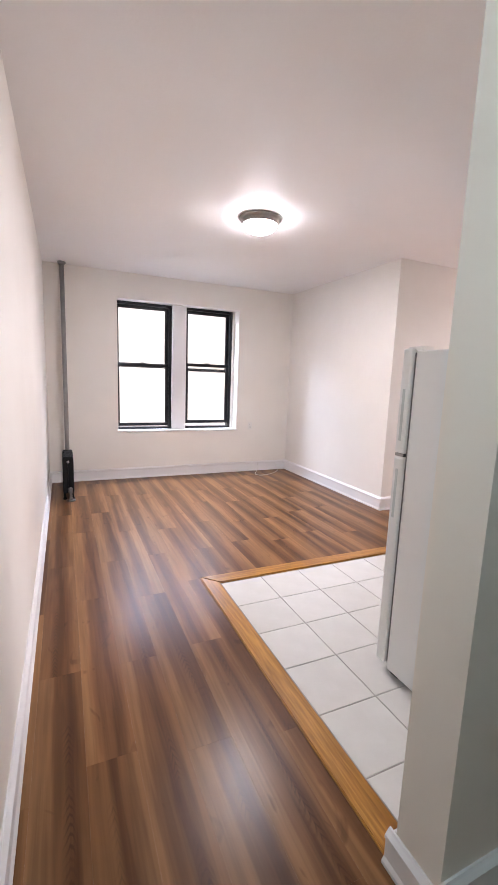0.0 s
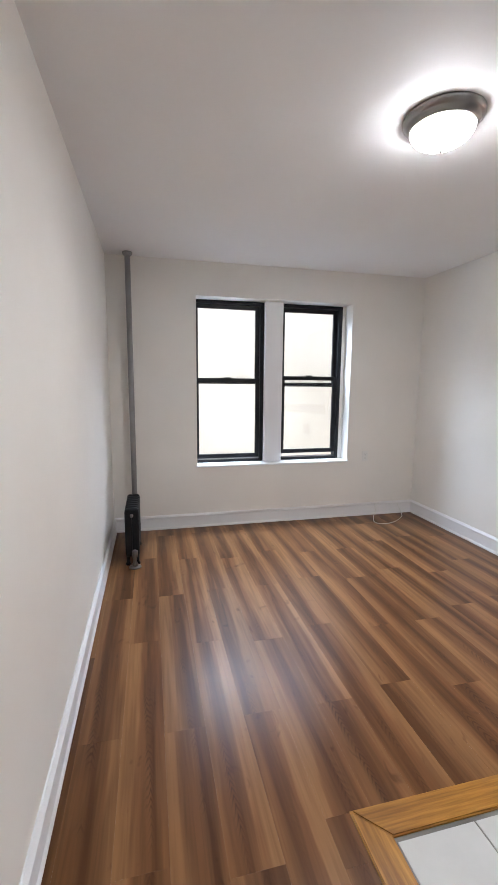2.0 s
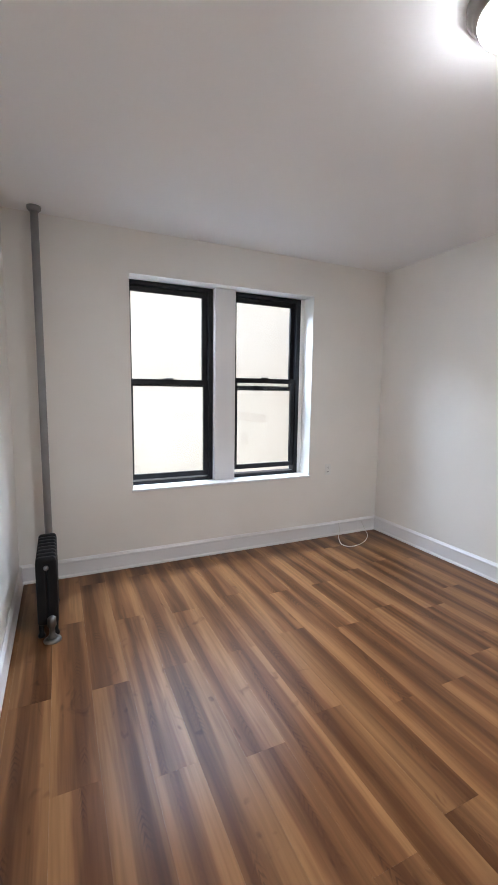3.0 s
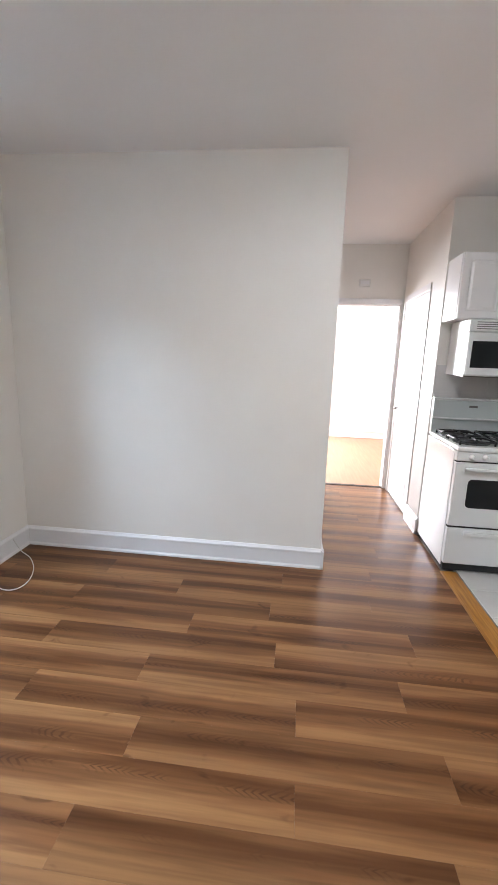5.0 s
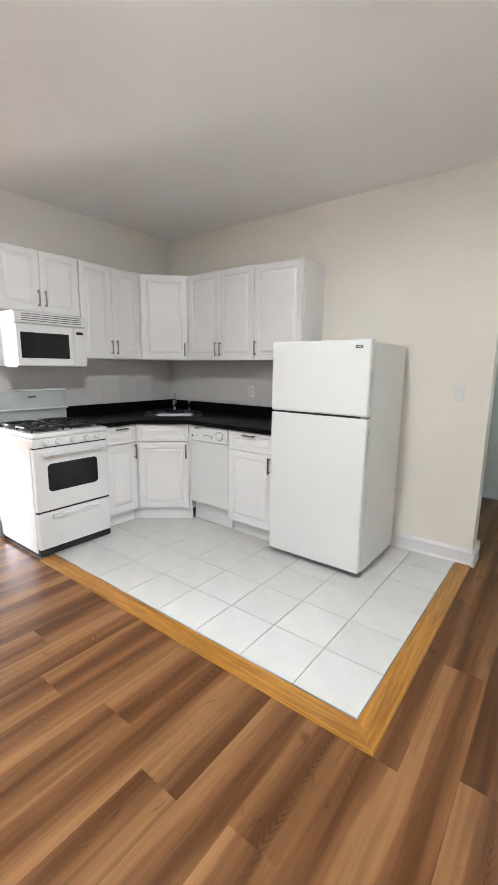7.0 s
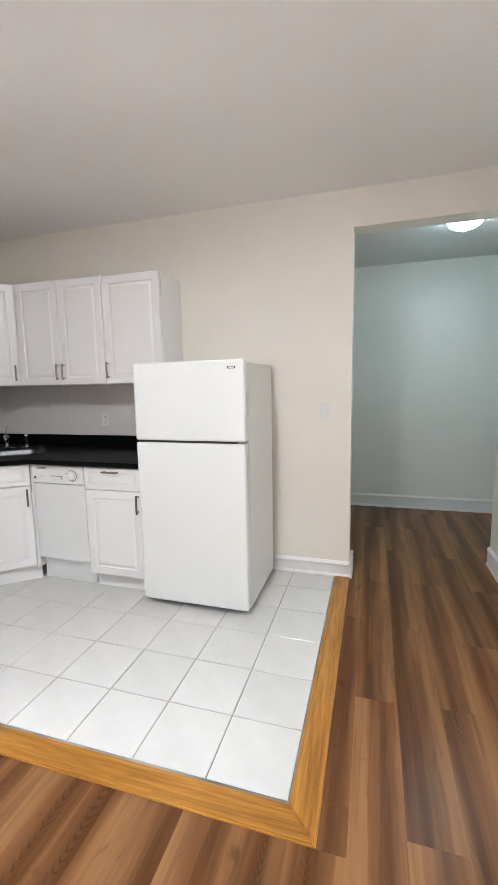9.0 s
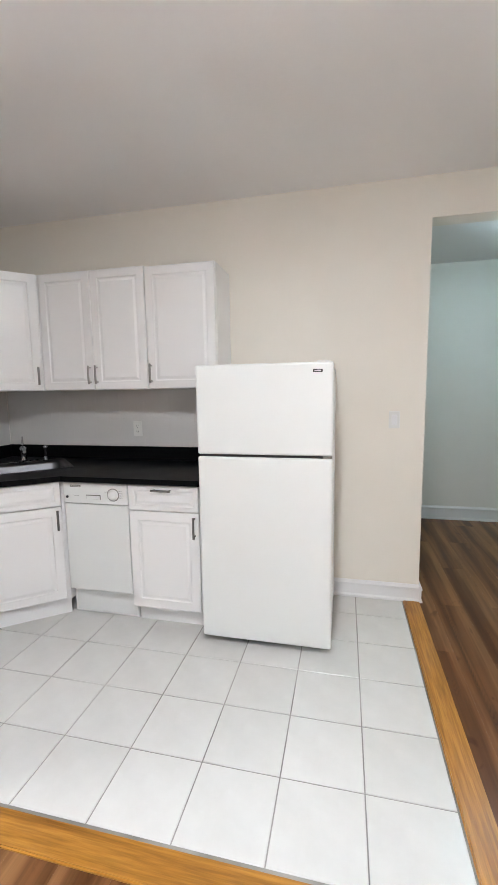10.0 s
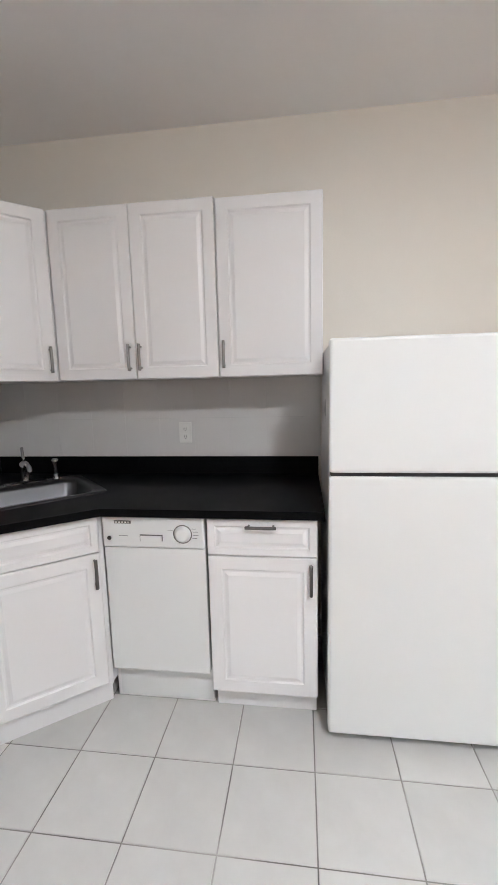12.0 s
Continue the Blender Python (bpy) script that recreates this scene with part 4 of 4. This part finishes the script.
def stove():
    # local x along world +y (0 at the cabinet side), local y out (world -x)
    w, dep = 0.606, 0.655
    o = thing("gas_range", pose(4.685, 1.317, 0, 0, 0, 90), "white four-burner gas range with black grates and oven window", "stove")
    part("side_body", box(0, 0.0, 0.03, w, dep - 0.045, 0.90, 0.004), ENAMEL, o)
    part("plinth", box(0.015, 0.05, 0.001, w - 0.015, dep - 0.075, 0.03), RUBBER_SHADE, o, "black recessed plinth")
    f = dep
    dr = part("drawer", box(0.003, f - 0.044, 0.064, w - 0.003, f, 0.342, 0.008), ENAMEL, o)
    part("drawer_pull", box(0.11, f - 0.002, 0.290, w - 0.11, f + 0.018, 0.318, 0.006), ENAMEL, dr)
    part("toe_shadow_plate", box(0.006, f - 0.075, 0.012, w - 0.006, f - 0.014, 0.063), RUBBER_SHADE, o)
    door = part("oven_door", box(0.003, f - 0.044, 0.356, w - 0.003, f, 0.826, 0.008), ENAMEL, o)
    bm = prism(rounded(0, 0, Vector((1, 0)), Vector((0, 1)), 0.202, 0.105, 0.03), 0, 0.0025)
    part("oven_window", bm, SMOKED, door, "dark rounded oven window", pose(0.306, f - 0.0012, 0.603, -90, 0, 0))
    h = part("oven_handle", box(0.055, f + 0.022, 0.770, w - 0.055, f + 0.042, 0.796, 0.008, 3), ENAMEL, door)
    for x in (0.075, w - 0.095):
        part("bracket", box(x, f - 0.001, 0.774, x + 0.02, f + 0.024, 0.792, 0.003), ENAMEL, h)
    # near-black strips put shade into the gaps above and below the oven door
    part("gap_shade_strip", box(0.006, f - 0.044, 0.343, w - 0.006, f - 0.012, 0.355), RUBBER_SHADE, o)
    part("gap_shade_strip", box(0.006, f - 0.044, 0.827, w - 0.006, f - 0.012, 0.835), RUBBER_SHADE, o)
    cp = part("control_panel", box(0.002, f - 0.050, 0.836, w - 0.002, f + 0.004, 0.902, 0.007), ENAMEL, o)
    for x in (0.10, 0.19, 0.303, 0.416, 0.506):
        k = part("knob", lathe([(0.022, 0), (0.022, 0.006), (0.017, 0.010), (0.015, 0.026), (0.010, 0.029)], pose(x, f + 0.003, 0.868, -90, 0, 0), 20), ENAMEL, cp, "white control knob")
        part("grip", box(x - 0.003, f + 0.028, 0.856, x + 0.003, f + 0.037, 0.880, 0.002), ENAMEL, k)
    top = part("cooktop", box(-0.001, 0.03, 0.903, w + 0.001, f + 0.010, 0.938, 0.012, 3), ENAMEL, o)
    for bxx in (0.155, 0.451):
        for by in (0.20, 0.47):
            burner = part("burner", lathe([(0.05, 0.0), (0.05, 0.008), (0.038, 0.014), (0.036, 0.02), (0.0, 0.022)], pose(bxx, by, 0.937), 20), GRATE, top, "round black burner cap")
            part("drip_bowl", lathe([(0.122, 0.0), (0.125, 0.003), (0.116, 0.004), (0.060, 0.001)], pose(bxx, by, 0.9375), 28), GRATE, top)
            bm = bmesh.new()
            s, z = 0.118, 0.968
            for (x0, y0), (x1, y1) in (((-s, -s), (s, -s)), ((s, -s), (s, s)), ((s, s), (-s, s)), ((-s, s), (-s, -s))):
                tube([(bxx + x0, by + y0, z - 0.004), (bxx + x1, by + y1, z - 0.004)], 0.0075, 6, bm)
            for ang in range(4):
                c, sn = math.cos(ang * math.pi / 2), math.sin(ang * math.pi / 2)
                tube([(bxx + c * s, by + sn * s, z - 0.004), (bxx + c * s * 0.7, by + sn * s * 0.7, z + 0.004), (bxx + c * 0.022, by + sn * 0.022, z + 0.002)], 0.0075, 6, bm)
            for cx in (-s, s):
                for cy in (-s, s):
                    tube([(bxx + cx, by + cy, 0.938), (bxx + cx, by + cy, z)], 0.0075, 6, bm)
            part("grate", bm, GRATE, top, "black cast grate")
    bg = part("backguard", box(0.0, -0.004, 0.92, w, 0.045, 1.205, 0.006), GREYENAMEL, o, "grey-green enamel backguard")
    part("backguard_cap", box(-0.004, -0.006, 1.2055, w + 0.004, 0.056, 1.224, 0.007, 3), ENAMEL, bg)
    part("shelf_ledge", box(-0.002, 0.0455, 1.050, w + 0.002, 0.075, 1.066, 0.006, 3), ENAMEL, bg)
    part("clock_badge", box(w / 2 - 0.04, 0.0455, 1.150, w / 2 + 0.025, 0.049, 1.168, 0.001, 1), DARKMETAL, bg, "small dark badge")
    for x in (0.03, w - 0.03):
        for y in (0.08, dep - 0.1):
            part("foot", lathe([(0.015, 0), (0.015, 0.03)], pose(x, y, 0), 10), RUBBER_SHADE, o)


stove()


def refrigerator():
    w, x0 = 0.735, 2.067
    o = thing("refrigerator", pose(x0, 0.055, 0), "white top-freezer refrigerator standing against the cream wall", "refrigerator")
    part("cabinet", box(0.004, 0.0, 0.03, w - 0.004, 0.612, 1.592, 0.008), FRIDGE, o)
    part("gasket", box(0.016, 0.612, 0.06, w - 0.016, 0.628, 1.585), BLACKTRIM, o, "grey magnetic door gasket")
    for name, z0, z1 in (("fridge_door", 0.046, 1.106), ("freezer_door", 1.120, 1.604)):
        d = part(name, box(0.0, 0.628, z0, w, 0.690, z1, 0.012, 3), FRIDGE, o)
        if name == "freezer_door":
            part("grip_pocket", box(-0.0012, 0.652, z0 + 0.06, 0.004, 0.668, z0 + 0.30, 0.001, 1), GREYENAMEL, d, "recessed grey side grip pocket")
            part("badge", box(0.055, 0.6895, 1.552, 0.103, 0.692, 1.567, 0.001, 1), RUBBER_SHADE, d, "small dark maker's badge")
            part("badge_inset", box(0.062, 0.692, 1.556, 0.096, 0.6926, 1.563), PLASTIC, d)
        else:
            part("grip_pocket", box(-0.0012, 0.652, z1 - 0.30, 0.004, 0.668, z1 - 0.06, 0.001, 1), GREYENAMEL, d, "recessed grey side grip pocket")
    # the shade in the split between the doors, drawn as a dark strip
    part("split_shade", box(0.008, 0.632, 1.1055, w - 0.008, 0.676, 1.1205), RUBBER_SHADE, o, "dark strip standing in for the shade between the doors")
    part("hinge", box(0.02, 0.59, 1.5925, 0.085, 0.675, 1.612, 0.003), PLASTIC, o, "white top hinge cover")
    part("hinge_pin", box(0.004, 0.636, 1.106, 0.05, 0.684, 1.120), NICKEL, o)
    part("toe_grille", box(0.02, 0.55, 0.012, w - 0.02, 0.60, 0.044), RUBBER_SHADE, o, "dark toe grille")
    for x in (0.06, w - 0.06):
        for y in (0.06, 0.56):
            part("roller", lathe([(0.018, 0), (0.018, 0.03)], pose(x, y, 0.002), 12), RUBBER_SHADE, o)


refrigerator()

# ---- floor pieces ----
def plank_mesh(a, b, l, store={}):
    """A board of length l, cut lengthwise to the stretch a..b of its full width."""
    key = (round(a, 4), round(b, 4), round(l, 4))
    if key not in store:
        bm = bmesh.new()
        g, e = 0.00005, 0.0003
        top, low = 0.0, -0.012
        rings = []
        for i, z in ((g, low), (g, top - e), (g + e, top)):
            rings.append([bm.verts.new(p) for p in ((a + i, i, z), (b - i, i, z), (b - i, l - i, z), (a + i, l - i, z))])
        for r, s in zip(rings, rings[1:]):
            for i in range(4):
                j = (i + 1) % 4
                bm.faces.new((r[i], r[j], s[j], s[i]))
        bm.faces.new(rings[-1])
        store[key] = meshed("plank", bm, PLANK)
    return store[key]


rnd = random.Random(11)
FX, FY = 0.486, 2.44         # an edge and an end joint of the board grid
COLUMN = {}


def lay(x0, x1, y0, y1):
    """Boards along y over one stretch, cut to its edges; end joints alternate by half a board."""
    k = math.floor((x0 - FX) / PW)
    while FX + k * PW < x1 - 0.004:
        gx = FX + k * PW
        a, b = max(gx, x0), min(gx + PW, x1)
        if k not in COLUMN:
            COLUMN[k] = FY + (k % 2) * PL / 2 + rnd.uniform(-0.09, 0.09)
        y = COLUMN[k] + math.floor((y0 - COLUMN[k]) / PL) * PL
        while y < y1 - 0.004:
            c, d = max(y, y0), min(y + PL, y1)
            if d - c > 0.01 and b - a > 0.004:
                ob = new("plank", plank_mesh(a - gx, b - gx, d - c))
                ob.location = (gx, c, 0)
                ob.parent = floor
            y += PL
        k += 1


XS = FX + math.floor((XT0 - FX) / PW) * PW     # last board edge before the kitchen strip
lay(XW, XS, YH, YN)
lay(XS, XT0, YH, YT1)
lay(XS, XE, YT1, YN)
lay(XE, XP + 0.005, YP, YC)
lay(XT0, 3.2, YH, -0.155)
lay(-1.2, XW, YH, -0.50)


def tile_mesh(w, d, key, store={}):
    if key not in store:
        bm = bmesh.new()
        bx(bm, 0, 0, -0.012, w, d, 0.002)
        up = [e for e in bm.edges if all(v.co.z > 0 for v in e.verts)]
        bmesh.ops.bevel(bm, geom=up, offset=0.0018, segments=1, affect="EDGES")
        store[key] = meshed("tile", bm, TILE)
    return store[key]


solid("tile_grout", box(XT1, 0.0, -0.0135, XK, YT0, -0.0012), GROUT, "grey cement grout between the kitchen tiles", "grout")
TX, TY, G = 0.3125, 0.3105, 0.0046
for i in range(-4, 7):
    for j in range(-3, 4):
        x0, x1 = 2.858 + i * TX + G / 2, 2.858 + (i + 1) * TX - G / 2
        y0, y1 = 0.877 + j * TY + G / 2, 0.877 + (j + 1) * TY - G / 2
        x0, x1, y0, y1 = max(x0, XT1 + 0.0004), min(x1, XK - 0.002), max(y0, 0.002), min(y1, YT0 - 0.0004)
        if x1 - x0 < 0.012 or y1 - y0 < 0.012:
            continue
        ob = new("tile", tile_mesh(x1 - x0, y1 - y0, (round(x1 - x0, 4), round(y1 - y0, 4))))
        ob.location = (x0, y0, 0.0004 * rnd.random())
        ob.parent = floor
